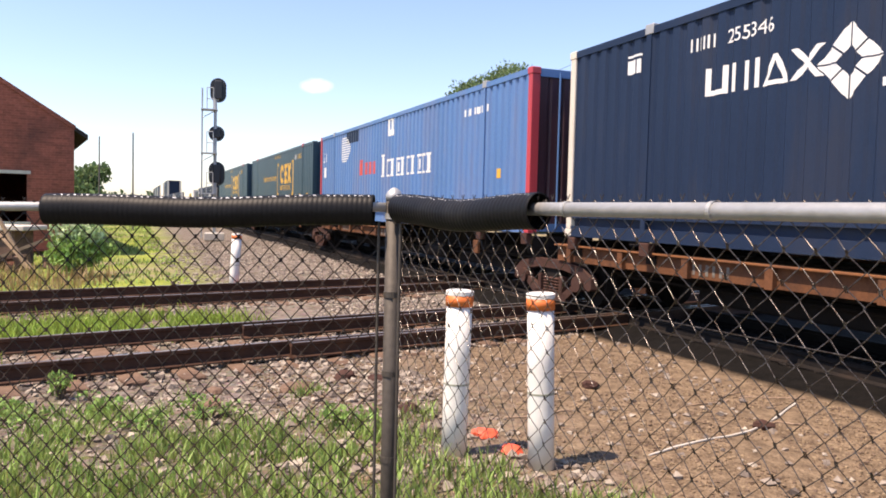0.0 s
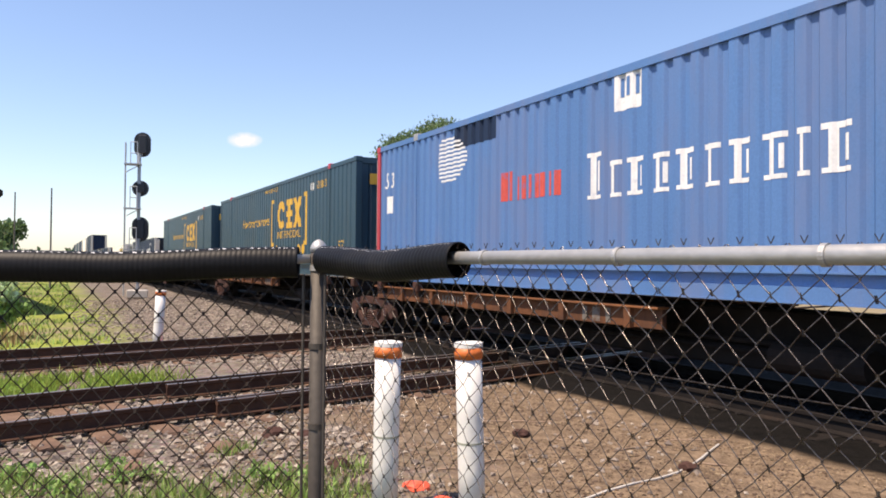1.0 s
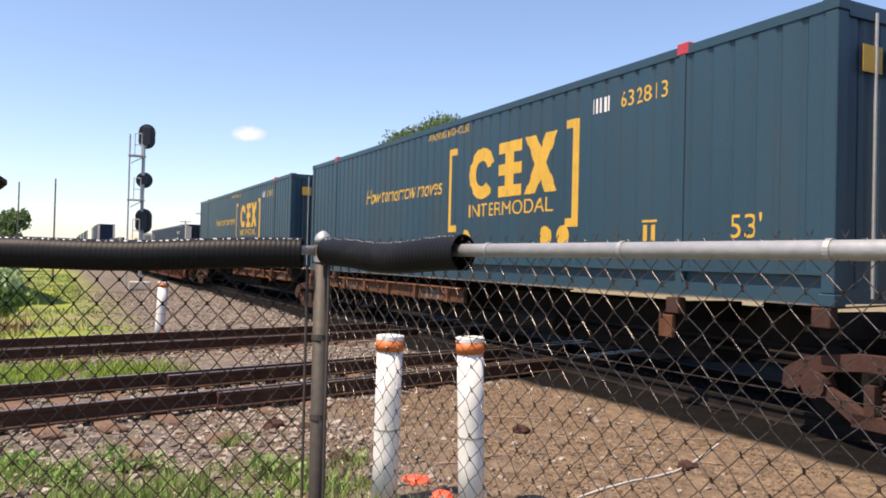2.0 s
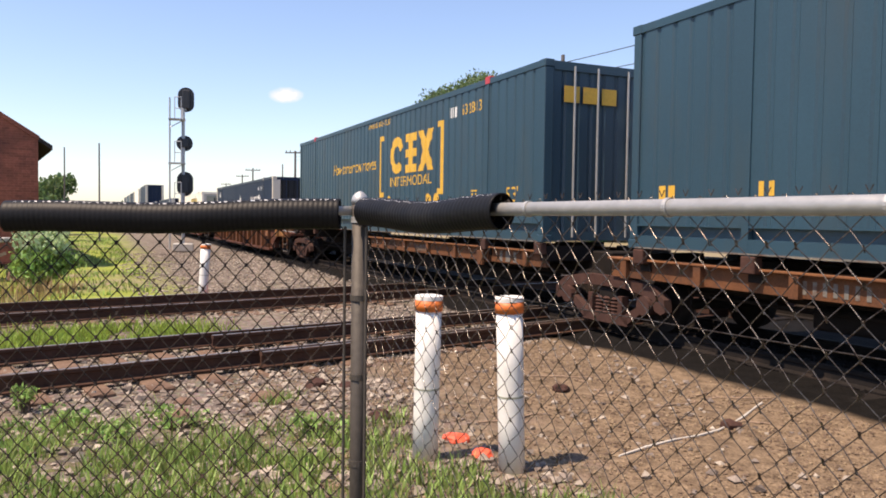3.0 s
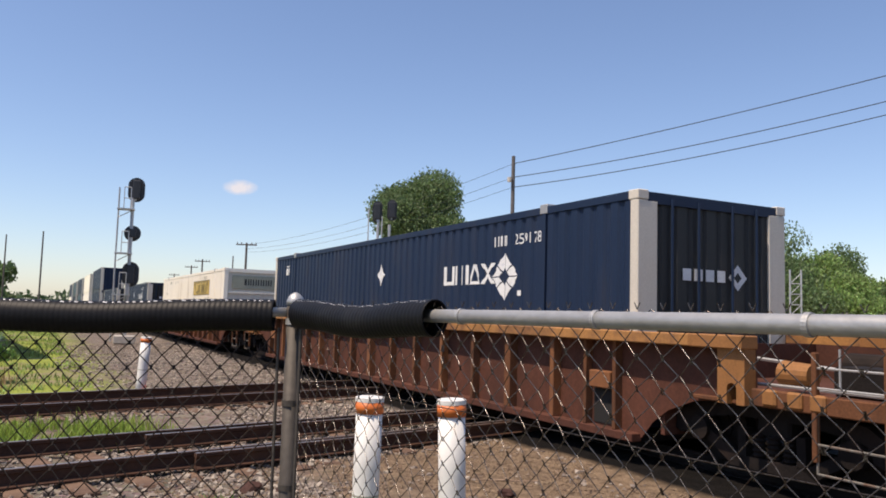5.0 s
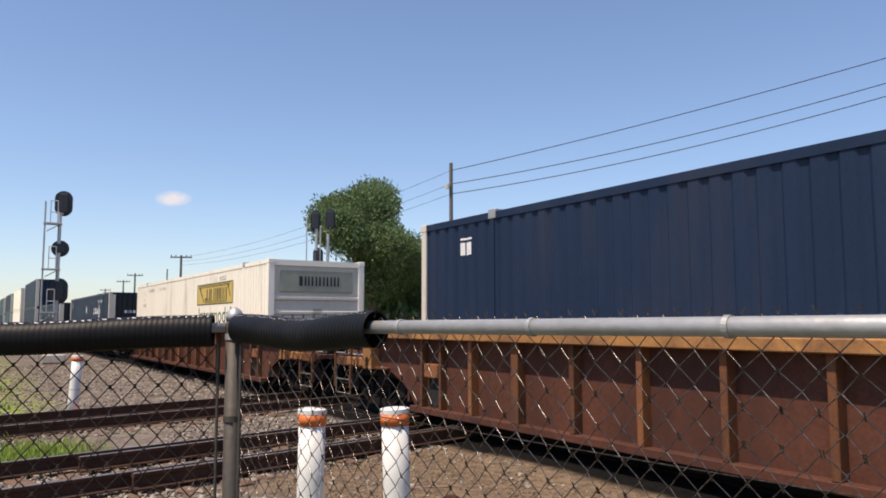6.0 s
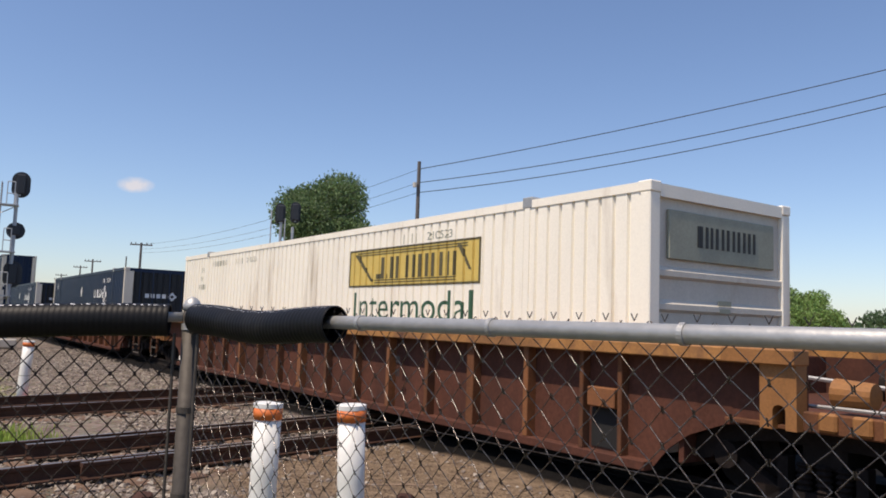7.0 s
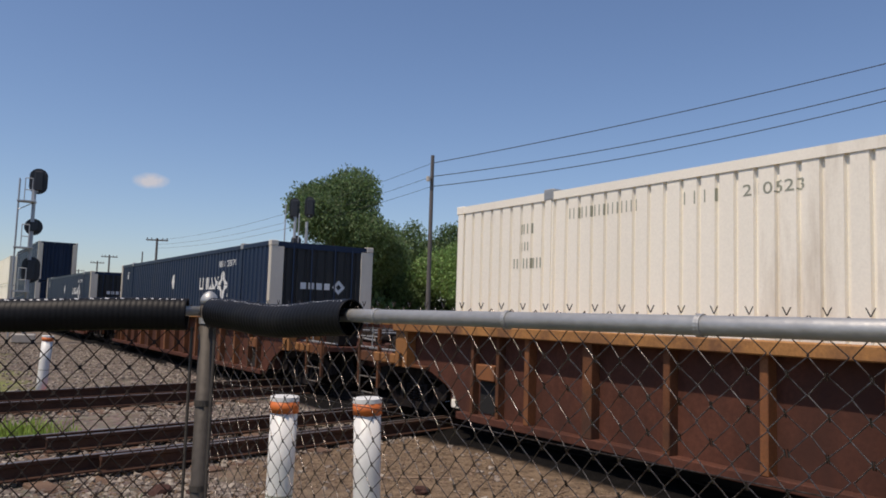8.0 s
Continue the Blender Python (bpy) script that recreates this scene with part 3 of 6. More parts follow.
def blue_markings(c):
    # serifed bars for the maker's name: a red word, then a larger white one
    y, z = 10.93, 1.36
    plates(c, bars(y, z, 0.46, (0.16, 0.12), 0.06) + bars(y - 0.44, z, 0.36, (0.1, 0.08, 0.12, 0.08, 0.12, 0.1, 0.12), 0.07), M["sign_red"], FACE)
    y = 8.72
    widths = (0.30, 0.24, 0.30, 0.28, 0.28, 0.24, 0.28, 0.30, 0.13, 0.32)
    shapes = []
    z = 1.24
    for k, w in enumerate(widths):
        w *= 1.1
        hgt = 0.62 if k == 0 else 0.47
        zb = z
        shapes.append(rect(y - w * 0.28, y - w * 0.52, zb, zb + hgt))
        shapes.append(rect(y - w * 0.08, y - w * 0.92, zb, zb + 0.05))
        shapes.append(rect(y - w * 0.05, y - w * 0.95, zb + hgt - 0.06, zb + hgt))
        if k in (0, 2, 3, 4, 6, 7, 9):
            shapes.append(rect(y - w * 0.70, y - w * 0.86, zb + 0.1, zb + hgt - 0.12))
        y -= w + 0.105
    plates(c, shapes, M["letter"], FACE)
    plates(c, [rect(8.15, 7.64, 2.33, 2.83)], M["letter"], FACE, "notice_plate")
    plates(c, bars(8.05, 2.5, 0.24, (0.06, 0.06, 0.06), 0.08), M["blue"], FACE - 0.004, "notice_bar")
    plates(c, [rect(12.55, 11.1, 2.42, 2.79)], M["navy"], FACE, "patch_plate")
    lines = []
    for k in range(11):
        zz = 1.86 + 0.075 * k
        half = 0.62 * math.sqrt(max(0.05, 1 - ((k - 5) / 5.6) ** 2))
        lines.append(rect(12.9 + half * 0.55, 12.75 - half, zz, zz + 0.038))
    plates(c, lines, M["letter"], FACE)
    lettering(c, "53", 15.75, 1.95, 0.34, M["letter"], FACE, 0.5)
    plates(c, [rect(15.7, 15.3, 1.42, 1.78)], M["letter"], FACE, "notice_plate")
    plates(c, bars(2.95, 2.32, 0.14, (0.08,) * 3, 0.05) + bars(2.45, 2.32, 0.14, (0.07,) * 6, 0.05), M["letter"], FACE, "number_bar")
    plates(c, [rect(1.35, 1.2, 1.0, 1.18)], M["gold"], FACE, "notice_plate")


def teal_markings(c):
    for y, s in ((7.85, -1), (3.95, 1)):
        zb, zt = 0.86, 2.37
        plates(c, [rect(y, y + s * 0.12, zb, zt), rect(y + s * 0.12, y + s * 0.30, zt - 0.12, zt), rect(y + s * 0.12, y + s * 0.30, zb, zb + 0.12)], M["gold"], FACE)
    # a ring, a stepped block and a cross for the railway's emblem
    cy, cz, r = 6.62, 1.83, 0.44
    ring_parts = []
    for k in range(2, 15):
        a0, a1 = 2 * math.pi * (k - 8) / 16, 2 * math.pi * (k - 7) / 16
        ring_parts.append([(cy + 0.44 * math.cos(a0), cz + r * math.sin(a0)), (cy + 0.44 * math.cos(a1), cz + r * math.sin(a1)),
                           (cy + 0.21 * math.cos(a1), cz + 0.22 * math.sin(a1)), (cy + 0.21 * math.cos(a0), cz + 0.22 * math.sin(a0))])
    plates(c, ring_parts, M["gold"], FACE)
    y = 6.10
    plates(c, [rect(y, y - 0.72, 2.09, 2.27), rect(y - 0.23, y - 0.49, 1.92, 2.09), rect(y, y - 0.72, 1.74, 1.92), rect(y - 0.23, y - 0.49, 1.57, 1.74), rect(y, y - 0.72, 1.39, 1.57)], M["gold"], FACE)
    y = 5.30
    plates(c, [[(y, 1.39), (y - 0.3, 1.39), (y - 0.86, 2.27), (y - 0.56, 2.27)], [(y, 2.27), (y - 0.3, 2.27), (y - 0.86, 1.39), (y - 0.56, 1.39)]], M["gold"], FACE)
    lettering(c, "INTERMODAL", 7.05, 1.10, 0.22, M["gold"], FACE, 2.5)
    for yd in (7.15, 4.72, 4.27):
        plates(c, [[(yd + 0.15 * math.cos(2 * math.pi * k / 20), 0.74 + 0.15 * math.sin(2 * math.pi * k / 20)) for k in range(20)]], M["gold"], FACE, "dot")
    lettering(c, "How tomorrow moves", 11.98, 1.58, 0.32, M["gold"], FACE, 3.85, slant=0.25)
    lettering(c, "WARNING HIGH CUBE", 8.75, 2.62, 0.13, M["gold"], FACE, 1.65)
    plates(c, bars(3.65, 2.36, 0.2, (0.04,) * 5, 0.04), M["letter"], FACE, "number_bar")
    lettering(c, "632813", 3.08, 2.36, 0.2, M["gold"], FACE, 0.86)
    lettering(c, "53'", 1.25, 0.66, 0.26, M["gold"], FACE, 0.42)
    plates(c, bars(2.6, 0.64, 0.2, (0.07, 0.09), 0.05) + [rect(2.62, 2.36, 0.87, 0.9)], M["gold"], FACE, "notice_bar")
    plates(c, bars(14.0, 0.64, 0.16, (0.07, 0.09), 0.05) + bars(15.6, 0.6, 0.2, (0.12, 0.12), 0.05), M["gold"], FACE, "notice_bar")
    # end door emblem
    for k in range(3):
        part("emblem", B((-0.95 + 0.36 * k, -0.66 + 0.36 * k, -0.008, -0.004, 2.24, 2.5)), M["gold"], c)


def white_markings(c):
    y0, y1, zb, zt = 6.3, 2.5, 1.86, 2.50
    plates(c, [rect(y0, y1, zb, zt)], M["yellow"], FACE, "sign_panel")
    x = FACE - 0.004
    plates(c, [rect(y0, y1, zt - 0.03, zt), rect(y0, y1, zb, zb + 0.03), rect(y0, y0 - 0.04, zb, zt), rect(y1 + 0.04, y1, zb, zt)]
           + [rect(y0 - 0.3, y1 + 0.3, zt - 0.07 - 0.04 * k, zt - 0.055 - 0.04 * k) for k in range(2)]
           + [rect(y0 - 0.9, y1 + 0.6, zb + 0.06 + 0.04 * k, zb + 0.075 + 0.04 * k) for k in range(2)]
           + [[(y0 - 0.2, zt - 0.08), (y0 - 0.34, zt - 0.08), (y0 - 0.86, zb + 0.09), (y0 - 0.78, zb + 0.09)],
              [(y1 + 0.55, zt - 0.08), (y1 + 0.45, zt - 0.08), (y1 + 0.2, zb + 0.2), (y1 + 0.26, zb + 0.2)]], M["olive"], x, "sign_border")
    # plain blocks for the haulier's name
    y = y0 - 0.95
    shapes = [rect(y - 0.16, y - 0.26, zb + 0.13, zb + 0.48), rect(y, y - 0.2, zb + 0.13, zb + 0.21), rect(y - 0.31, y - 0.37, zb + 0.13, zb + 0.2)]
    for yy, w in ((y - 0.45, 0.26), (y - 0.92, 0.28), (y - 1.28, 0.28), (y - 1.64, 0.30), (y - 2.02, 0.26)):
        shapes += [rect(yy, yy - 0.085, zb + 0.13, zb + 0.48), rect(yy - w + 0.085, yy - w, zb + 0.13, zb + 0.48)]
    plates(c, shapes, M["olive"], x)
    lettering(c, "Intermodal", 6.08, 1.32, 0.45, M["green_letter"], FACE, 3.4)
    plates(c, bars(13.8, 2.52, 0.13, (0.014,) * 16, 0.056), M["sign_grey"], FACE, "notice_bar")
    plates(c, bars(4.52, 2.52, 0.15, (0.02,) * 4, 0.1), M["sign_grey"], FACE, "number_bar")
    lettering(c, "210523", 3.85, 2.54, 0.12, M["sign_grey"], FACE, 0.66)
    plates(c, bars(12.1, 2.52, 0.13, (0.014,) * 4, 0.11), M["sign_grey"], FACE, "number_bar")
    lettering(c, "210523", 11.41, 2.53, 0.11, M["sign_grey"], FACE, 0.62)
    plates(c, bars(LENGTH - 1.3, 1.95, 0.13, (0.02,) * 9, 0.045) + bars(LENGTH - 1.45, 2.18, 0.11, (0.02, 0.02, 0.02), 0.04) + bars(LENGTH - 1.42, 2.4, 0.13, (0.02,) * 4, 0.05), M["sign_grey"], FACE, "notice_bar")
    return c


def white_end_sign(c):
    """Sign on the closed end."""
    part("sign_panel", B((-0.98, 0.98, 0.012, 0.055, 2.08, 2.62), bevel=0.01), M["sign_grey"], c, "faded grey-green sign panel with dark blocks")
    xx = -0.5
    for w in (0.09, 0.13, 0.15, 0.15, 0.15, 0.14):
        part("sign_bar", B((xx, xx + 0.045, 0.004, 0.010, 2.24, 2.48)), M["black"], c)
        part("sign_bar", B((xx + w - 0.04, xx + w, 0.004, 0.010, 2.24, 2.48)), M["black"], c)
        xx += w + 0.055
    part("notice_bar", B((-0.12, 0.12, 0.01, 0.014, 1.6, 1.66), (-0.1, 0.1, 0.01, 0.014, 1.52, 1.57)), M["sign_grey"], c)


def truck_parts(parent, y, key, frame_m="cast"):
    """A two-axle freight truck under a car, centred at y."""
    tr = new("truck")
    tr.parent = parent
    tr.matrix_basis = pose(0, y, 0)
    tr["label"] = "rusty two-axle freight truck"
    R0 = RAIL_Z
    for s in (-1, 1):
        bm = bmesh.new()
        xa, xb = s * 1.02, s * 1.14
        z = R0 - 0.07
        # cast side frame: top member, slanting legs, spring pocket, open windows
        prism(bm, [(u, z + v) for u, v in ((-1.2, 0.34), (-1.28, 0.38), (-1.26, 0.54), (-1.02, 0.69), (-0.5, 0.77), (0.5, 0.77), (1.02, 0.69), (1.26, 0.54),
                                          (1.28, 0.38), (1.2, 0.34), (1.08, 0.38), (1.02, 0.52), (0.7, 0.58), (0.4, 0.62), (-0.4, 0.62), (-0.7, 0.58), (-1.02, 0.52), (-1.08, 0.38))][::-1], xa, xb)
        prism(bm, [(-1.1, z + 0.5), (-0.92, z + 0.5), (-0.36, z + 0.2), (-0.5, z + 0.12)], xa, xb)
        prism(bm, [(1.1, z + 0.5), (0.92, z + 0.5), (0.36, z + 0.2), (0.5, z + 0.12)], xa, xb)
        prism(bm, [(-0.52, z + 0.1), (0.52, z + 0.1), (0.52, z + 0.22), (-0.52, z + 0.22)], xa, xb)
        prism(bm, [(-0.40, z + 0.2), (-0.3, z + 0.2), (-0.3, z + 0.5), (-0.40, z + 0.5)], xa, xb)
        prism(bm, [(0.40, z + 0.2), (0.3, z + 0.2), (0.3, z + 0.5), (0.40, z + 0.5)], xa, xb)
        part("side_frame", bm, M[frame_m], tr)
        for k in (-0.18, 0.0, 0.18):
            bm = bmesh.new()
            sweep(bm, [(s * 1.08, k, R0 + 0.15 + 0.025 * j) for j in range(11)], [0.075 if j % 2 else 0.05 for j in range(11)], 10)
            part("spring", bm, M[frame_m], tr)
        for yy in (-0.9, 0.9):
            part("bearing", T(((s * 1.0, yy, R0 + WHEEL_R), (s * 1.19, yy, R0 + WHEEL_R), 0.13), sides=14), M[frame_m], tr)
    part("bolster", B((-1.1, 1.1, -0.2, 0.2, R0 + 0.36, R0 + 0.6), bevel=0.03), M["grime_shade"], tr)
    for yy in (-0.9, 0.9):
        bm = bmesh.new()
        tube(bm, (-0.95, 0, 0), (0.95, 0, 0), 0.08, sides=10)
        for s in (-1, 1):
            tube(bm, (s * 0.70, 0, 0), (s * 0.84, 0, 0), WHEEL_R, sides=28)
            tube(bm, (s * 0.66, 0, 0), (s * 0.70, 0, 0), WHEEL_R + 0.03, sides=28)
            tube(bm, (s * 0.84, 0, 0), (s * 0.87, 0, 0), 0.17, sides=14)
            for k in range(4):
                a = k * math.pi / 2
                box(bm, s * 0.84 - 0.006, s * 0.84 + 0.006, 0.22 * math.cos(a) - 0.03, 0.22 * math.cos(a) + 0.03, 0.22 * math.sin(a) - 0.03, 0.22 * math.sin(a) + 0.03)
        ws = part("wheelset", bm, M["grime_shade"], tr)
        ws.matrix_basis = pose(0, yy, R0 + WHEEL_R)
        if key:
            WHEELS.append((ws, yy, R0 + WHEEL_R))
    return tr


WHEELS = []
WHEEL_R = 0.36
RAIL_Z = 0.08


def spine_car(x, beam, trucks):
    """A skeletal container car: x is its container's near end; beam: the stretch of its orange side beam."""
    c = moving("spine_car", x, 0.0, "weathered orange and black skeletal container car", "rail car", "rail cars")
    L = LENGTH
    part("centre_sill", B((-0.33, 0.33, -0.5, L + 0.5, 0.62, 1.06), bevel=0.02), M["grime_shade"], c)
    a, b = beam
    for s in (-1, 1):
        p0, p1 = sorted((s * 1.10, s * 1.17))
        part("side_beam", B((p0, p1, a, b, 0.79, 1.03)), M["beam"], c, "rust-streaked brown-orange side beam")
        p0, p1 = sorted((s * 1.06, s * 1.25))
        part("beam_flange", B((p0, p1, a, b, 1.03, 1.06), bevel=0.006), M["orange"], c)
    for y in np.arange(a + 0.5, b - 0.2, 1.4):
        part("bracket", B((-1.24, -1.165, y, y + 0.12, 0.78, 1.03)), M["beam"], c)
        part("cross_bearer", B((-1.10, 1.10, y, y + 0.1, 0.82, 1.02)), M["grime_shade"], c)
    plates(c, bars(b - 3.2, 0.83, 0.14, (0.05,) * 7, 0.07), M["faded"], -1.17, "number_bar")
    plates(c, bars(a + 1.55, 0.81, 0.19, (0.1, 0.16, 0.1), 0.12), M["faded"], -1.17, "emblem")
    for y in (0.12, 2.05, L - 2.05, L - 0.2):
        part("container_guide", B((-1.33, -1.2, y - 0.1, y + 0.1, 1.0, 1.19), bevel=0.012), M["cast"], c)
        part("outrigger", B((-1.2, -0.3, y - 0.1, y + 0.1, 0.9, 1.14), (0.3, 1.3, y - 0.1, y + 0.1, 0.9, 1.14)), M["grime_shade"], c)
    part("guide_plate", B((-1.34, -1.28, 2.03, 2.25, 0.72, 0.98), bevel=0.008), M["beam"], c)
    part("brake_pipe", T(((-0.55, 0, 0.7), (-0.55, L, 0.7), 0.03), ((-0.62, 0, 0.6), (-0.62, L, 0.6), 0.02), sides=8), M["grime_shade"], c)
    part("air_tank", T(((-0.75, 5.0, 0.6), (-0.75, 6.1, 0.6), 0.17), sides=14), M["grime_shade"], c)
    # added low dark block that fills the shaded space between the trucks
    part("skirt", B((-0.5, 0.5, 2.2, L - 2.2, 0.38, 0.64), bevel=0.03), M["grime_shade"], c)
    for y in trucks:
        truck_parts(c, y, True)
    return c


def well_car(x, keyed=True, rib0=0.6):
    """A ribbed rust-brown well car: x is its container's near end."""
    c = moving("well_car", x, 0.0, "rust-brown ribbed well car with worn orange top sill", "rail car", "rail cars")
    L, E = LENGTH, 3.25
    outline = [(-1.75, 0.80), (-1.5, 0.80), (-0.95, 0.74), (-0.55, 0.59), (-0.3, 0.42), (-0.12, 0.22), (L + 0.12, 0.22), (L + 0.3, 0.42), (L + 0.55, 0.59),
               (L + 0.95, 0.74), (L + 1.5, 0.80), (L + 1.75, 0.80), (L + 1.75, 1.34), (-1.75, 1.34)]
    for s in (-1, 1):
        xa, xb = s * 1.315, s * 1.335
        bm = bmesh.new()
        prism(bm, outline, xa, xb)
        part("side_panel", bm, M["rust"], c)
        a, b = sorted((s * 1.315, s * 1.555))
        part("top_sill", B((a, b, -1.75, L + 1.75, 1.33, 1.46), bevel=0.012), M["sill"], c, "patchy worn orange top sill")
        a, b = sorted((s * 1.31, s * 1.47))
        part("bottom_sill", B((a, b, -0.1, L + 0.1, 0.17, 0.27), bevel=0.01), M["rust"], c)
        # worn patches of fresher orange at the sill's ends
        for y0, y1 in ((-1.76, -1.05), (L + 1.02, L + 1.76)):
            a, b = sorted((s * 1.312, s * 1.56))
            part("sill_end", B((a, b, y0, y1, 1.326, 1.464), bevel=0.012), M["fresh_orange"], c, "brighter orange sill end")
        k = 0
        y = rib0
        while y < L - 0.1:
            wide = k in (2, 7, 12)
            a, b = sorted((s * 1.33, s * 1.47))
            wd = 0.085 if not wide else 0.15
            if not (0.15 < y < 0.75 or L - 0.75 < y < L - 0.15):
                part("rib", B((a, b, y, y + wd, 0.27, 1.33), bevel=0.008), M["orange"] if k % 3 == 1 else M["beam"], c)
            y += 1.085
            k += 1
        for side_y, g in ((0.0, 1), (L, -1)):
            # boxed post and hatch by the wheel arch
            y0, y1 = sorted((side_y + g * 0.32, side_y + g * 0.72))
            part("access_box", B((min(s * 1.33, s * 1.45), max(s * 1.33, s * 1.45), y0, y1, 0.74, 0.95), bevel=0.012), M["orange"], c)
            # thin dark plate on the panel, painted as the shade inside an opening
            part("access_opening", B((min(s * 1.33, s * 1.345), max(s * 1.33, s * 1.345), y0 + 0.03, y1 + 0.02, 0.30, 0.72)), M["dark"], c)
            for yy in (y0 - 0.10, y1 + 0.06):
                part("rib", B((min(s * 1.33, s * 1.45), max(s * 1.33, s * 1.45), yy, yy + 0.06, 0.27, 1.33), bevel=0.008), M["beam"], c)
            part("arch_flange", B((min(s * 1.33, s * 1.42), max(s * 1.33, s * 1.42), *sorted((side_y - g * 1.0, side_y - g * 1.7)), 0.78, 0.82), bevel=0.006), M["beam"], c)
        for yb, g in ((-1.75, -1), (L + 1.75, 1)):
            ye = yb + g * 1.42
            # arched gusset under the sill's end
            bm = bmesh.new()
            arch = [(0.10 + 0.06 * (1 - math.cos(math.pi * q / 8)), 0.94 + 0.05 * math.sin(math.pi * q / 8)) for q in range(9)]
            pts = [(0.0, 0.78), (0.10, 0.78)] + arch + [(0.22, 0.78), (0.34, 0.78), (0.34, 1.33), (0.0, 1.33)]
            prism(bm, [(yb - g * u, v) for u, v in pts], *sorted((s * 1.34, s * 1.50)))
            part("gusset", bm, M["fresh_orange"], c, "orange gusset with an arched opening")
            y0, y1 = sorted((yb - g * 0.02, ye))
            part("end_side_sill", B((min(s * 1.30, s * 1.40), max(s * 1.30, s * 1.40), y0, y1, 0.78, 0.95), bevel=0.012), M["beam"], c)
            for u in (0.14, 0.42, 0.66):
                ya, yc = sorted((yb + g * u, yb + g * (u + 0.16)))
                part("sill_block", B((min(s * 1.38, s * 1.44), max(s * 1.38, s * 1.44), ya, yc, 0.80, 0.96), bevel=0.02), M["fresh_orange"], c)
            for u, z0, z1 in ((0.68, 0.36, 1.34), (1.36, 0.36, 1.40)):
                part("end_post", B((min(s * 1.37, s * 1.43), max(s * 1.37, s * 1.43), *sorted((yb + g * u, yb + g * (u + 0.05))), z0, z1), bevel=0.008), M["beam"], c)
            part("grab_rail", T(((s * 1.4, yb + g * 0.7, 1.2), (s * 1.4, ye, 1.2), 0.011), ((s * 1.4, yb + g * 0.7, 1.02), (s * 1.4, ye, 1.02), 0.011),
                                ((s * 1.4, yb + g * 0.95, 1.02), (s * 1.4, yb + g * 0.95, 1.38), 0.011), sides=6), M["galv"], c, "thin grey grab rails")
            bm = bmesh.new()
            for zz in (0.26, 0.52):
                tube(bm, (s * 1.4, yb + g * 0.72, zz), (s * 1.4, yb + g * 1.36, zz), 0.012, sides=6)
                tube(bm, (s * 1.4, yb + g * 0.72, zz), (s * 1.4, yb + g * 0.72, 0.8), 0.012, sides=6)
                tube(bm, (s * 1.4, yb + g * 1.36, zz), (s * 1.4, yb + g * 1.36, 0.8), 0.012, sides=6)
            part("step", bm, M["faded"], c, "thin dull metal steps")
    part("well_floor", B((-1.3, 1.3, -0.1, L + 0.1, 0.17, 0.25)), M["grime_shade"], c)
    for ya, yb, g in ((-0.4, -E, -1), (L + 0.4, L + E, 1)):
        y0, y1 = sorted((ya, yb))
        part("end_platform", B((-1.31, 1.31, y0, y1, 0.84, 0.92), (-0.35, 0.35, y0, y1, 0.55, 0.84)), M["rust"], c)
        part("bulkhead", B((-1.3, 1.3, *sorted((ya, ya + g * 0.06)), 0.3, 1.34)), M["rust"], c)
        part("valve_box", B((-0.95, -0.5, *sorted((ya + g * 1.9, ya + g * 2.45)), 0.92, 1.2), bevel=0.03), M["grime_shade"], c)
        part("brake_cylinder", T(((-1.05, ya + g * 1.45, 1.1), (-1.05, ya + g * 1.78, 1.1), 0.13, 0.11), sides=16), M["fresh_orange"], c, "small orange round reservoir")
        part("air_tank", T(((0.35, ya + g * 1.2, 1.12), (0.35, ya + g * 2.5, 1.12), 0.17), sides=16), M["grime_shade"], c)
        part("brake_pipe", T(((-1.15, ya + g * 1.2, 0.98), (-1.15, yb, 0.98), 0.018), ((-0.3, ya + g * 0.3, 1.2), (-0.3, yb, 1.05), 0.022), ((-1.2, yb - g * 0.25, 1.25), (1.2, yb - g * 0.25, 1.25), 0.018), sides=6), M["galv"], c, "thin grey brake pipes")
    for y0, y1 in ((-E - 0.38, -E), (L + E, L + E + 0.38)):
        part("coupler", B((-0.13, 0.13, y0, y1, 0.72, 0.98), (-0.2, 0.2, y0 + 0.1, y0 + 0.28, 0.68, 1.02), bevel=0.03), M["cast"], c)
    plates(c, bars(4.72, 0.95, 0.11, (0.045, 0.045), 0.02) + bars(4.72, 0.75, 0.11, (0.045, 0.045), 0.02), M["black"], -1.471, "number_bar")
    for y in (-1.75, L + 1.75):
        truck_parts(c, y, keyed, "shaded_cast")
    return c


SPINE_Z, WELL_Z = 1.2, 0.28
# navy containers: shade on the near ends is put into black paint
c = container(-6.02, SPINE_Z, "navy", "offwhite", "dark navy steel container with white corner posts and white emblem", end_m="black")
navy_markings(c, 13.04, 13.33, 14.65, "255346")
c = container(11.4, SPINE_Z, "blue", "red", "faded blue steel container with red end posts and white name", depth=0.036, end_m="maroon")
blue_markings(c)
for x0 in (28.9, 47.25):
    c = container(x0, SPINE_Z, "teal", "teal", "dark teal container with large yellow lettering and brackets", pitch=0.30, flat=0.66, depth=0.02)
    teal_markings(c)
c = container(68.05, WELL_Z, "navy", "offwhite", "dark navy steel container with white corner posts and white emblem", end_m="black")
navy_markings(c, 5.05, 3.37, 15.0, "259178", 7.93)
# closed end in a dimmer white, its dirt and shade both in the paint
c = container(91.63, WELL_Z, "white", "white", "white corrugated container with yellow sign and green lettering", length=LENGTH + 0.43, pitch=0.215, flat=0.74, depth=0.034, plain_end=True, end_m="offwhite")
fixed = set(c.children)
white_markings(c)
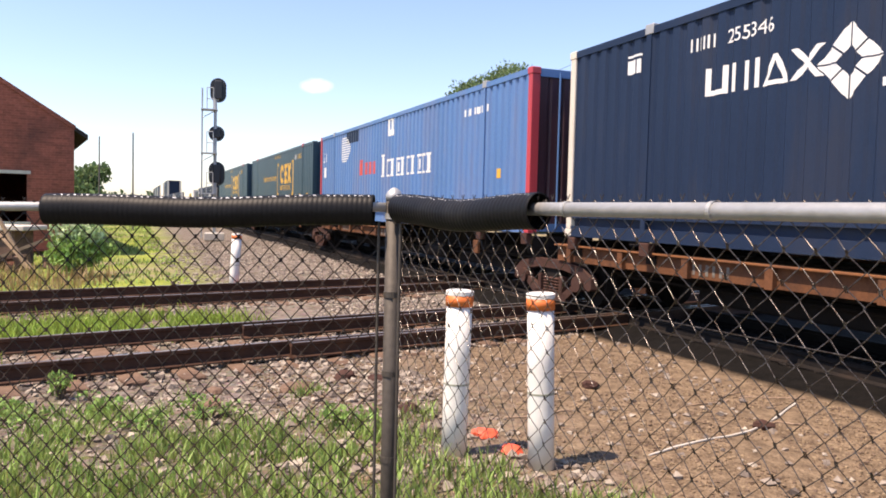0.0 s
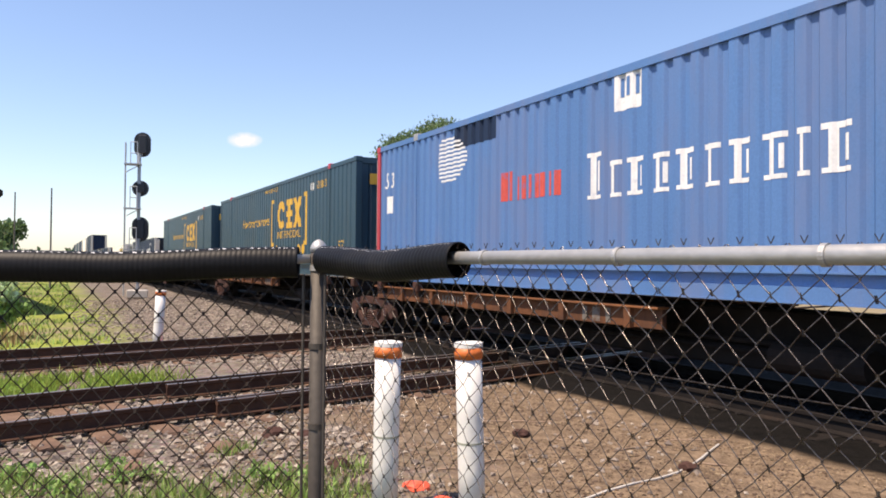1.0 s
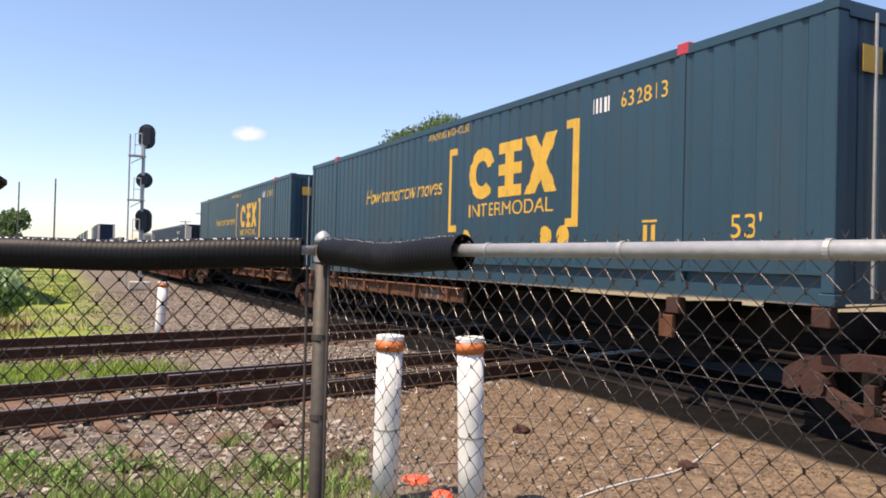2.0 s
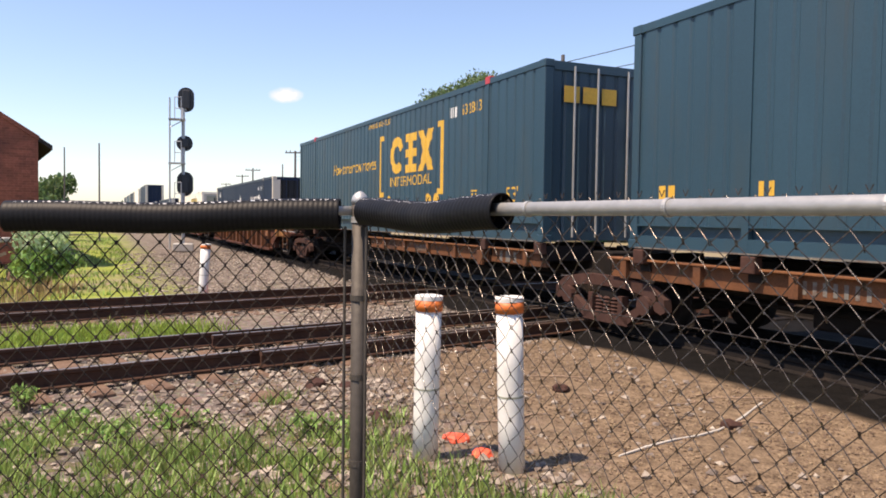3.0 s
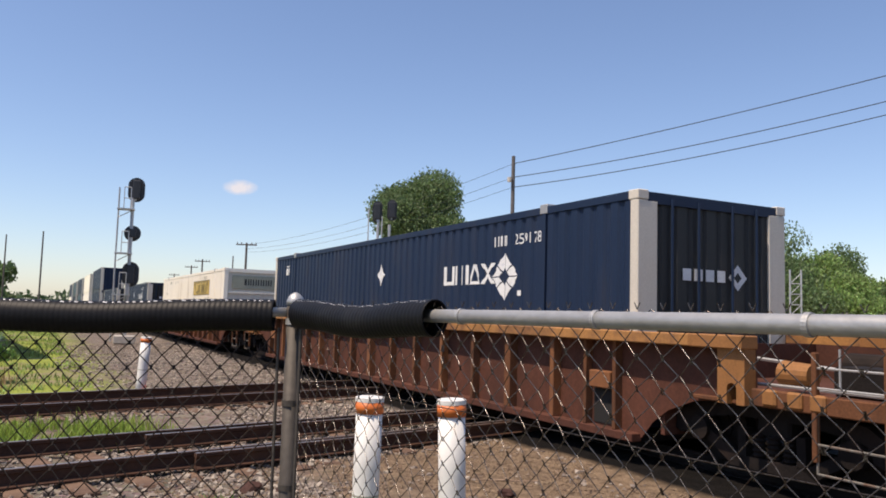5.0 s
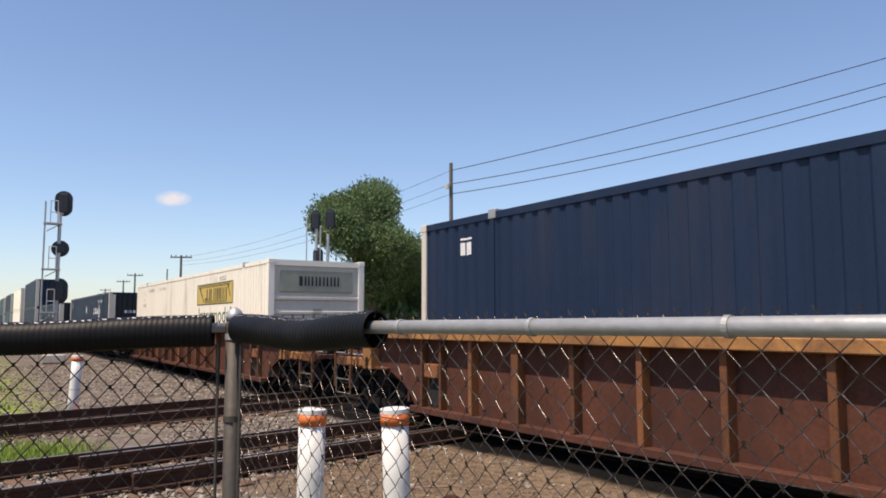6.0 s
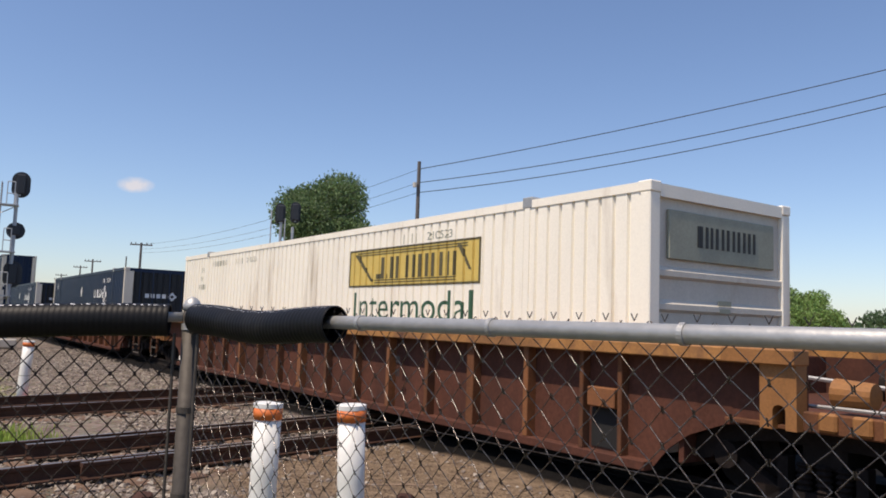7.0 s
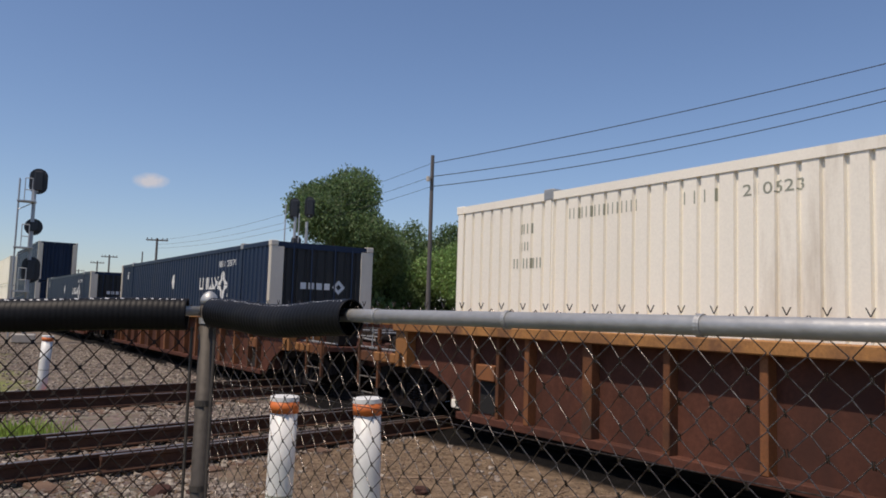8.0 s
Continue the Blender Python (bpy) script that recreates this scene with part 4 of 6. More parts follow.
for ob in c.children:
    if ob not in fixed:
        ob.location.y = 0.43
white_end_sign(c)
for x0 in (115.6, 138.8):
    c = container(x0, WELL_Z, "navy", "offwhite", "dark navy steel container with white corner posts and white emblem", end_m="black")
    navy_markings(c, 5.43, 3.75, 15.1, "259178")
for x0, low, high in ((161.6, "navy", "navy"), (184.8, "white", "white"), (208.0, "teal", "navy"), (231.2, "navy", "teal"), (254.4, "white", "navy")):
    container(x0, WELL_Z, low, "offwhite", f"far {low} steel container low in a well car", pitch=0.54)
    container(x0, WELL_Z + 2.9, high, "offwhite" if high != "blue" else "blue", f"far {high} steel container stacked on another", pitch=0.54)

spine_car(-6.02, (7.2, 16.6), (16.9,))
spine_car(11.4, (7.4, 16.4), (16.9,))
spine_car(28.9, (7.4, 16.7), (16.9,))
spine_car(47.25, (0.1, 8.8), (16.6,))
for x0 in (68.05, 91.65, 115.6, 138.8, 161.6, 184.8, 208.0, 231.2, 254.4):
    well_car(x0, x0 < 120, 0.37 if x0 == 68.05 else 0.6)

# ---- the ground ----
TRACK_YAW = 34.5
CROSS_D = Vector((math.cos(radians(TRACK_YAW)), math.sin(radians(TRACK_YAW)), 0))
CROSS_N = Vector((-math.sin(radians(TRACK_YAW)), math.cos(radians(TRACK_YAW)), 0))


def smooth01(v, a, b):
    u = min(1, max(0, (v - a) / (b - a)))
    return u * u * (3 - 2 * u)


def ground_z(x, y):
    off = N.x * x + N.y * y
    acr = CROSS_N.x * x + CROSS_N.y * y
    z = -0.14 * smooth01(acr, 5.0, 6.6)
    z = min(z, -0.10 * smooth01(off, 3.2, 5.6)) if off < 11 else z * (1 - smooth01(off, 11, 15))
    if abs(off - DC) < 1.6:
        z = max(z, -0.3 + 0.205 * smooth01(1.6 - abs(off - DC), 0, 0.42))
    d = math.hypot(x, y)
    if d < 40:
        z += 0.022 * noise.noise((x * 1.3, y * 1.3, 0)) * min(1, d / 3) + 0.012 * noise.noise((x * 5, y * 5, 3))
    return z


def grid_lines(fine, far):
    a = list(np.arange(-fine, fine + 0.01, 0.16))
    step, v, out = 0.3, fine, []
    while v < far:
        step *= 1.35
        v += step
        out.append(v)
    return [-q for q in reversed(out)] + a + out


def build_ground():
    xs = grid_lines(9.0, 2600)
    ys = [v + 8.0 for v in grid_lines(9.5, 2600)]
    verts = [(x, y, ground_z(x, y)) for y in ys for x in xs]
    nx = len(xs)
    faces = [(j * nx + i, j * nx + i + 1, (j + 1) * nx + i + 1, (j + 1) * nx + i) for j in range(len(ys) - 1) for i in range(nx - 1)]
    me = bpy.data.meshes.new("ground")
    me.from_pydata(verts, [], faces)
    ob = data_object("ground", me, ground_material(), smooth=True)
    tagged(ob, "bare brown earth, crushed stone and grassy verge", "ground", kind="structure")


build_ground()


def rail_profile(bm, p, q, z):
    """A flat-bottomed rail from p to q with its head at z."""
    p, q = Vector((*p, 0)), Vector((*q, 0))
    a = (q - p).normalized()
    s = Vector((a.y, -a.x, 0))
    prof = [(-0.07, -0.17), (0.07, -0.17), (0.07, -0.155), (0.014, -0.135), (0.012, -0.05), (0.036, -0.038), (0.036, -0.004), (0.028, 0.0),
            (-0.028, 0.0), (-0.036, -0.004), (-0.036, -0.038), (-0.012, -0.05), (-0.014, -0.135), (-0.07, -0.155)]
    lo = [bm.verts.new(p + s * u + Vector((0, 0, z + v))) for u, v in prof]
    hi = [bm.verts.new(q + s * u + Vector((0, 0, z + v))) for u, v in prof]
    n = len(prof)
    for k in range(n):
        f = bm.faces.new((lo[k], lo[(k + 1) % n], hi[(k + 1) % n], hi[k]))
        f.material_index = 1 if k == 7 else 0
    bm.faces.new(lo[::-1])
    bm.faces.new(hi)


def track(origin, along, side, gauge_half, a, b, label, extra=(), extra_from=0.0, tie_from=-30, tie_to=30, tie_half=1.28, tie_m="tie", rail_m="rail"):
    ob = empty("railway_track", pose(0, 0, 0), label, "railway track", "railway tracks", "structure")
    for u in (-gauge_half, gauge_half, *extra):
        p, q = origin + along * (extra_from if u in extra else a) + side * u, origin + along * b + side * u
        bm = bmesh.new()
        rail_profile(bm, (p.x, p.y), (q.x, q.y), RAIL_Z)
        part("rail", bm, [M[rail_m], M["railtop"] if rail_m == "rail" else M[rail_m]], ob)
    shared = []
    for v in range(4):
        bm = bmesh.new()
        box(bm, -tie_half, tie_half, -0.11, 0.11, -0.15, 0.0, bevel=0.012)
        for vert in bm.verts:
            vert.co += 0.012 * Vector((random.uniform(-2, 2), random.uniform(-1, 1), random.uniform(-0.6, 0.4)))
        me = bpy.data.meshes.new("tie")
        bm.to_mesh(me)
        bm.free()
        me.materials.append(M[tie_m])
        shared.append(me)
    yaw = math.degrees(math.atan2(along.y, along.x)) - 90
    for k, s in enumerate(np.arange(tie_from, tie_to, 0.54)):
        t = new("tie", shared[k % 4])
        t.parent = ob
        p = origin + along * (s + random.uniform(-0.04, 0.04)) + side * random.uniform(-0.08, 0.08)
        t.matrix_basis = pose(p.x, p.y, RAIL_Z - 0.188 + random.uniform(-0.016, 0.012), 0, 0, yaw + random.uniform(-2, 2))
    return ob


# the two tracks that cross ahead, and the train's own
CROSS_A, CROSS_B = 8.17, 13.0
track(CROSS_N * CROSS_A, CROSS_D, CROSS_N, 0.755, -26, 40, "rusty railway track on weathered timber ties, crossing the line", tie_from=-12, tie_to=6.5, extra=(0.5, -0.9), extra_from=3.2)
track(CROSS_N * CROSS_B, CROSS_D, CROSS_N, 0.755, -26, 40, "rusty railway track with grass beside it, crossing the line", tie_from=-12, tie_to=8)
# rails and ties of these two lines coloured near black as train shade
track(N * DC, D, N, 0.755, -40, 420, "railway track under the passing train", tie_from=-8, tie_to=30, tie_half=1.1, tie_m="grime_shade", rail_m="grime_shade")
track(N * (DC + 4.2), D, N, 0.755, -40, 420, "second railway track beyond the train", tie_from=-8, tie_to=20, tie_m="grime_shade", rail_m="grime_shade")

# ---- the fence ----
POST = Vector((-0.151, 2.316, 0))
LEFT_D = Vector((-0.999, 0.03, 0)).normalized()
RIGHT_D = Vector((0.5, -0.866, 0)).normalized()
RAIL_C = 1.579


def fence_point(d, s, z):
    return POST + d * s + Vector((0, 0, z))


def left_z(s):
    return RAIL_C - 0.022 * s


fence = empty("chain_link_fence", pose(0, 0, 0), "weathered grey chain-link fence with galvanised top rail", "fence")
bm = T(((POST.x, POST.y, -0.3), (POST.x, POST.y, 1.62), 0.030), sides=20)
part("corner_post", bm, M["postgrey"], fence, "weathered grey steel corner post", True)
bm = bmesh.new()
sweep(bm, [(POST.x, POST.y, z) for z in (1.605, 1.622, 1.638, 1.648, 1.653)], [0.032, 0.032, 0.025, 0.014, 0.004], 18)
part("post_cap", bm, M["galv"], fence, "rounded metal post cap", True)
for z in (1.545, 1.25, 0.95, 0.62, 0.3):
    part("tension_band", T(((POST.x, POST.y, z - 0.011), (POST.x, POST.y, z + 0.011), 0.0335), sides=18), M["galv"] if z > 1.5 else M["postgrey"], fence)
for d in (LEFT_D, RIGHT_D):
    p, q = fence_point(d, 0.055, 0.04), fence_point(d, 0.055, 1.52)
    part("tension_bar", T((p, q, 0.006), sides=6), M["postgrey"], fence)
bm = T((fence_point(LEFT_D, 0.03, left_z(0)), fence_point(LEFT_D, 4.2, left_z(4.2)), 0.0175), sides=18)
part("top_rail", bm, M["galv"], fence, "", True)
bm = T((fence_point(RIGHT_D, 0.03, RAIL_C), fence_point(RIGHT_D, 4.6, RAIL_C + 0.020), 0.0185), sides=24)
part("top_rail", bm, M["galv"], fence, "smooth grey galvanised top rail", True)
for s in (4.2,):
    p = fence_point(LEFT_D, s, 0)
    part("line_post", T(((p.x, p.y, -0.3), (p.x, p.y, 1.5), 0.025), sides=16), M["postgrey"], fence)
p = fence_point(RIGHT_D, 4.6, 0)
part("line_post", T(((p.x, p.y, -0.3), (p.x, p.y, 1.6), 0.025), sides=16), M["postgrey"], fence)
for s in (0.99, 1.465, 1.935, 2.45, 3.1):
    c0 = fence_point(RIGHT_D, s, RAIL_C + 0.0043 * s)
    bm = bmesh.new()
    for k in range(2):
        tube(bm, c0 + RIGHT_D * (0.005 * k - 0.003), c0 + RIGHT_D * (0.005 * k + 0.003), 0.0215, sides=20)
    part("wire_tie", bm, M["galv"], fence)


def chain_link(d, length, top_of, bottom, pitch=0.081, tall=1.0):
    side = Vector((d.y, -d.x, 0))
    segs, knots = [], []
    h = pitch / 2
    for i in range(int(length / h)):
        top = top_of(i * h)
        v = h * tall
        n = int((top - bottom) / v)
        sway = 0.004 * math.sin(i * 0.35)
        for k in range(n):
            s0 = 0.06 + i * h + ((k + i) % 2) * h
            s1 = 0.06 + i * h + ((k + i + 1) % 2) * h
            z0, z1 = top - k * v, top - (k + 1) * v
            off0 = 0.0035 * (1 if (k % 2) else -1) + sway
            off1 = 0.0035 * (-1 if (k % 2) else 1) + sway
            j0, j1 = 0.003 * math.sin(i * 1.7 + k), 0.003 * math.sin(i * 1.7 + k + 1)
            segs.append((fence_point(d, s0 + j0, z0) + side * off0, fence_point(d, s1 + j1, z1) + side * off1))
            if k % 2 == 0:
                # the hooked bend where two wires catch each other
                mid = fence_point(d, s1 + j1, z1) + side * off1
                knots.append((mid - Vector((0, 0, 0.007)) - side * 0.003, mid + Vector((0, 0, 0.007)) + side * 0.003))
        if i % 2 == 1:
            a = fence_point(d, 0.06 + i * h, top)
            segs.append((a, a + d * 0.007 + Vector((0, 0, 0.014))))
            segs.append((a, a - d * 0.007 + Vector((0, 0, 0.014))))
    return segs, knots


for d, length, top_of, pitch, r, m, label in (
        (LEFT_D, 4.1, lambda s: left_z(s) + 0.02, 0.081, 0.0023, "wire", "dark woven wire mesh"),
        (RIGHT_D, 4.4, lambda s: RAIL_C + 0.030, 0.0645, 0.00115, "wire_glint", "dull woven wire mesh with painted glint specks")):
    wires, knots = chain_link(d, length, top_of, 0.03, pitch, 1.1 if d is LEFT_D else 1.0)
    bend = 1.5 if d is LEFT_D else 1.15
    net = data_object("wire_mesh", segments_mesh("wire_mesh", wires, r, 6), M[m], fence, label, True)
    data_object("wire_bend", segments_mesh("wire_bend", knots, r * bend, 6), M[m], net, "", True)
bm = bmesh.new()
pts = [fence_point(RIGHT_D, q, 1.33 + 0.006 * math.sin(q * 2)) for q in np.arange(0.05, 4.4, 0.2)]
sweep(bm, pts, [0.0013] * len(pts), 5)
part("tension_wire", bm, M["wire_glint"], fence)


def drain_pipe(d, s0, s1, zf, sag, label, radius=0.052, drop=0.010, glint=0.025):
    """Corrugated plastic drain pipe slit and hung over the rail, with its slit hanging open below."""
    ob = empty("drain_pipe", pose(0, 0, 0), label, "pipe", "pipes over the fence rail")
    bm = bmesh.new()
    n = int((s1 - s0) / 0.0045)
    sides = 28
    rows = []
    for i in range(n + 1):
        s = s0 + (s1 - s0) * i / n
        u = (s - s0) / (s1 - s0)
        r = radius + 0.0017 * math.copysign(abs(math.sin(math.pi * s / 0.0185)) ** 0.7, 1)
        dz = -sag * math.sin(math.pi * u) + 0.004 * math.sin(u * 9)
        zc = zf(s) - drop + dz
        row = []
        for k in range(sides):
            a = math.pi / 2 + (2 * math.pi - 0.5) * ((k / (sides - 1)) - 0.5)
            up = math.sin(a)
            wide = math.cos(a)
            droop = 1.0 + 0.08 * max(0, -up)
            side = Vector((d.y, -d.x, 0))
            row.append(bm.verts.new(fence_point(d, s, zc + r * up * droop) + side * (r * wide * 0.9)))
        rows.append(row)
    for a, b in zip(rows, rows[1:]):
        for k in range(sides - 1):
            bm.faces.new((a[k], a[k + 1], b[k + 1], b[k]))
    sh = part("sleeve", bm, M["rubber"], ob, "", True)
    sd = sh.modifiers.new("thickness", "SOLIDIFY")
    sd.thickness = 0.004
    # pale beads along the near top ribs, imitating glints on the pipe
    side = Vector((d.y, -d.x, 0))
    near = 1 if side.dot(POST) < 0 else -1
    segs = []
    for k in range(int((s1 - s0 - 0.03) / glint)):
        s = s0 + 0.015 + k * glint
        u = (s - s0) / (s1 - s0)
        a = 0.42 + 0.08 * math.sin(k * 0.9) * (glint < 0.02)
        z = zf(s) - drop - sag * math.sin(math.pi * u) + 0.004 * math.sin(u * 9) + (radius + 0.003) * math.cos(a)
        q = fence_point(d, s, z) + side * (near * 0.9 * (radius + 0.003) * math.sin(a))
        segs.append((q, q + d * glint * (0.28 + 0.3 * math.sin(k * 1.7) ** 2) + Vector((0, 0, 0.002 * math.sin(k * 3.3)))))
    data_object("slit_edge", segments_mesh("slit_edge", segs, 0.0028, 6), M["glint"], ob, "pale beads imitating glints along the pipe's ribs", True)
    return ob


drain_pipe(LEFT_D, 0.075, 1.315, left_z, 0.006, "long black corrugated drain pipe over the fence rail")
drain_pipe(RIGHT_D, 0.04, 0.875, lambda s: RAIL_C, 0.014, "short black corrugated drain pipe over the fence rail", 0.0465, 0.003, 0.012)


# ---- marker posts and ground litter ----
def marker_post(x, y, h, r, lean, label):
    ob = empty("marker_post", pose(x, y, ground_z(x, y) - 0.02, lean[0], lean[1], 0), label, "post", "white marker posts")
    bm = bmesh.new()
    sweep(bm, [(0, 0, z) for z in (0, h * 0.3, h * 0.6, h - 0.10)], [r, r, r, r], 26)
    part("tube", bm, M["pvc"], ob, "", True)
    bm = bmesh.new()
    sweep(bm, [(0, 0, h - 0.10), (0, 0, h - 0.03)], [r + 0.006, r + 0.006], 26)
    part("band", bm, M["hiorange"], ob, "orange band", True)
    bm = bmesh.new()
    sweep(bm, [(0, 0, h - 0.03), (0, 0, h - 0.004), (0, 0, h)], [r + 0.007, r + 0.007, r - 0.002], 26)
    part("cap", bm, M["pvc"], ob, "flat white cap")
    part("seam", T(((0, 0, h * 0.44), (0, 0, h * 0.44 + 0.012), r + 0.0015), sides=26), M["sign_grey"], ob)
    return ob


marker_post(0.716, 4.078, 1.105, 0.082, (0.3, -1.9), "white plastic marker post with orange band")
marker_post(0.183, 4.285, 1.075, 0.082, (0.3, 0.7), "white plastic marker post with orange band, slightly leaning")
marker_post(-3.92, 15.09, 1.14, 0.095, (0, 3.0), "white plastic marker post beyond the tracks")


def lump(bm, c, r, seed, squash=0.6, n=1):
    rnd = random.Random(seed)
    ico = bmesh.ops.create_icosphere(bm, subdivisions=n, radius=1.0)["verts"]
    e = Euler((rnd.uniform(0, 6), rnd.uniform(0, 6), rnd.uniform(0, 6))).to_matrix()
    sc = Vector((r * rnd.uniform(0.7, 1.3), r * rnd.uniform(0.7, 1.3), r * rnd.uniform(0.7, 1.2)))
    for v in ico:
        w = v.co * rnd.uniform(0.8, 1.15)
        w = e @ Vector((w.x * sc.x, w.y * sc.y, w.z * sc.z))
        v.co = Vector((w.x, w.y, w.z * squash)) + Vector(c)


for x, y, r in ((0.42, 4.72, 0.10), (0.56, 4.34, 0.085), (-3.7, 15.0, 0.12)):
    bm = bmesh.new()
    lump(bm, (0, 0, 0.02), r, int(x * 100), 0.35, 2)
    ob = mesh_object("plastic_scrap", bm, M["hired"])
    ob.matrix_basis = pose(x, y, ground_z(x, y))
    tagged(ob, "broken red-orange plastic scrap lying on stones", "litter", "scraps")
for x, y, r in ((-0.13, 5.35, 0.12), (-1.13, 6.15, 0.14), (-0.8, 6.9, 0.12), (-1.9, 6.3, 0.1), (-0.45, 6.6, 0.08), (1.5, 6.3, 0.1), (-1.7, 5.5, 0.09), (2.6, 5.2, 0.08)):
    bm = bmesh.new()
    lump(bm, (0, 0, 0.02), r, int(x * 70 + y * 10), 0.55, 2)
    ob = mesh_object("rock", bm, M["cast"] if x > -1 else M["tie"])
    ob.matrix_basis = pose(x, y, ground_z(x, y))
    tagged(ob, "rough brown rock lying on the earth", "rock", "rocks")


def stick(pts, r, material, label):
    bm = bmesh.new()
    sweep(bm, [(x, y, ground_z(x, y) + r * 0.8) for x, y in pts], [r * (0.7 + 0.5 * math.sin(k * 1.3) ** 2) for k in range(len(pts))], 6)
    ob = mesh_object("stick", bm, material)
    tagged(ob, label, "stick", "sticks")


def bent(a, b, n, wob, seed):
    rnd = random.Random(seed)
    return [(a[0] + (b[0] - a[0]) * k / n + rnd.uniform(-wob, wob), a[1] + (b[1] - a[1]) * k / n + rnd.uniform(-wob, wob)) for k in range(n + 1)]


stick([(1.46, 4.32), (1.7, 4.5), (1.95, 4.66), (2.2, 4.86), (2.45, 5.08), (2.68, 5.34), (2.9, 5.6), (3.12, 5.9), (3.3, 6.12)], 0.0105, M["concrete"], "pale broken rope or hose lying on earth")
for k in range(9):
    a = (1.0 + random.random() * 2.4, 4.8 + random.random() * 3.0)
    b = (a[0] + random.uniform(-0.7, 0.9), a[1] + random.uniform(-0.5, 0.6))
    stick(bent(a, b, 6, 0.03, k), 0.009, M["wood"], "thin dry stick lying on brown earth")


def scatter_mesh(name, count, place, size, material, seed, label, category, sub=0):
    """Loose stones as one mass."""
    rnd = random.Random(seed)
    base = [Vector(v).normalized() for v in ((1, 0, 0), (-1, 0, 0), (0, 1, 0), (0, -1, 0), (0, 0, 1), (0, 0, -1))]
    fs = [(0, 2, 4), (2, 1, 4), (1, 3, 4), (3, 0, 4), (2, 0, 5), (1, 2, 5), (3, 1, 5), (0, 3, 5)]
    verts, faces = [], []
    for _ in range(count):
        p = place(rnd)
        if p is None:
            continue
        r = size(rnd)
        e = Euler((rnd.uniform(0, 6), rnd.uniform(0, 6), rnd.uniform(0, 6))).to_matrix()
        n0 = len(verts)
        z = ground_z(*p)
        for b in base:
            v = e @ (b * r * rnd.uniform(0.6, 1.25))
            verts.append((p[0] + v.x, p[1] + v.y, z + r * 0.25 + v.z * 0.7))
        faces += [tuple(n0 + i for i in f) for f in fs]
    me = bpy.data.meshes.new(name)
    me.from_pydata(verts, [], faces)
    ob = data_object(name, me, material)
    tagged(ob, label, category, kind="stuff")


def stone_place(rnd):
    x, y = rnd.uniform(-7.5, 3.2), rnd.uniform(3.6, 14)
    off = N.x * x + N.y * y
    acr = CROSS_N.x * x + CROSS_N.y * y
    if off > 5.6 or (9.6 < acr < 11.6 and x < -1.8):
        return None
    if off > 2.4 and acr < 7 and rnd.random() < 0.9:
        return None
    if acr > 14.2:
        return None
    return x, y


scatter_mesh("crushed_stones", 19000, stone_place, lambda r: r.choice((0.016, 0.022, 0.03, 0.04)) * r.uniform(0.7, 1.4), M["stone"], 5, "grey-brown crushed stones between the tracks", "gravel")


def far_stone_place(rnd):
    p = CROSS_N * rnd.uniform(14.2, 34) + CROSS_D * rnd.uniform(-4, 16)
    off = N.dot(p)
    if off > 6.0 or off < 0.4 + 0.8 * noise.noise((p.x * 0.4, p.y * 0.4, 7)):
        return None
    return p.x, p.y


scatter_mesh("crushed_stones", 12000, far_stone_place, lambda r: r.uniform(0.025, 0.06), M["stone"], 9, "grey crushed stones beside the line beyond the tracks", "gravel")


def litter_place(rnd):
    off, al = rnd.uniform(0.8, 5.62), rnd.uniform(-1.5, 9)
    p = N * off + D * al
    if p.y < 2.6 or CROSS_N.dot(p) > 7.4 or noise.noise((p.x * 1.5, p.y * 1.5, 4)) < -0.3:
        return None
    return p.x, p.y


M["litter"] = mat("dry_litter", (0.18, 0.125, 0.08), 0.9, var=0.3, scale=9, fine=60, bump=0.2, island=0.45)
scatter_mesh("dry_litter", 26000, litter_place, lambda r: r.uniform(0.006, 0.02), M["litter"], 8, "dry tan litter and small stones on bare earth", "litter")


def ballast_place(rnd):
    off, al = DC + rnd.uniform(-0.85, 0.9), rnd.uniform(-2, 40)
    p = N * off + D * al
    return p.x, p.y


# stones take the same dark colour, for shade between the rails
scatter_mesh("ballast", 6000, ballast_place, lambda r: r.uniform(0.02, 0.05), M["grime_shade"], 6, "ballast stones under the train, coloured dark for shade", "gravel")


def blades(name, count, place, height, width, material, seed, label, category, lean=0.5, z_of=ground_z):
    rnd = random.Random(seed)
    verts, faces = [], []
    for _ in range(count):
        p = place(rnd)
        if p is None:
            continue
        h, w = height(rnd), width * rnd.uniform(0.6, 1.4)
        a, b = rnd.uniform(0, 6.28), rnd.uniform(0, 6.28)
        ln = rnd.uniform(0.1, lean) * h
        z = z_of(*p) - 0.01
        dx, dy = math.cos(a) * w / 2, math.sin(a) * w / 2
        lx, ly = math.cos(b) * ln, math.sin(b) * ln
        n0 = len(verts)
        verts += [(p[0] - dx, p[1] - dy, z), (p[0] + dx, p[1] + dy, z), (p[0] - dx * 0.8 + lx * 0.4, p[1] - dy * 0.8 + ly * 0.4, z + h * 0.6),
                  (p[0] + dx * 0.8 + lx * 0.4, p[1] + dy * 0.8 + ly * 0.4, z + h * 0.6), (p[0] + lx, p[1] + ly, z + h)]
        faces += [(n0, n0 + 1, n0 + 3, n0 + 2), (n0 + 2, n0 + 3, n0 + 4)]
    me = bpy.data.meshes.new(name)
    me.from_pydata(verts, [], faces)
    ob = data_object(name, me, material)
    tagged(ob, label, category, kind="stuff")


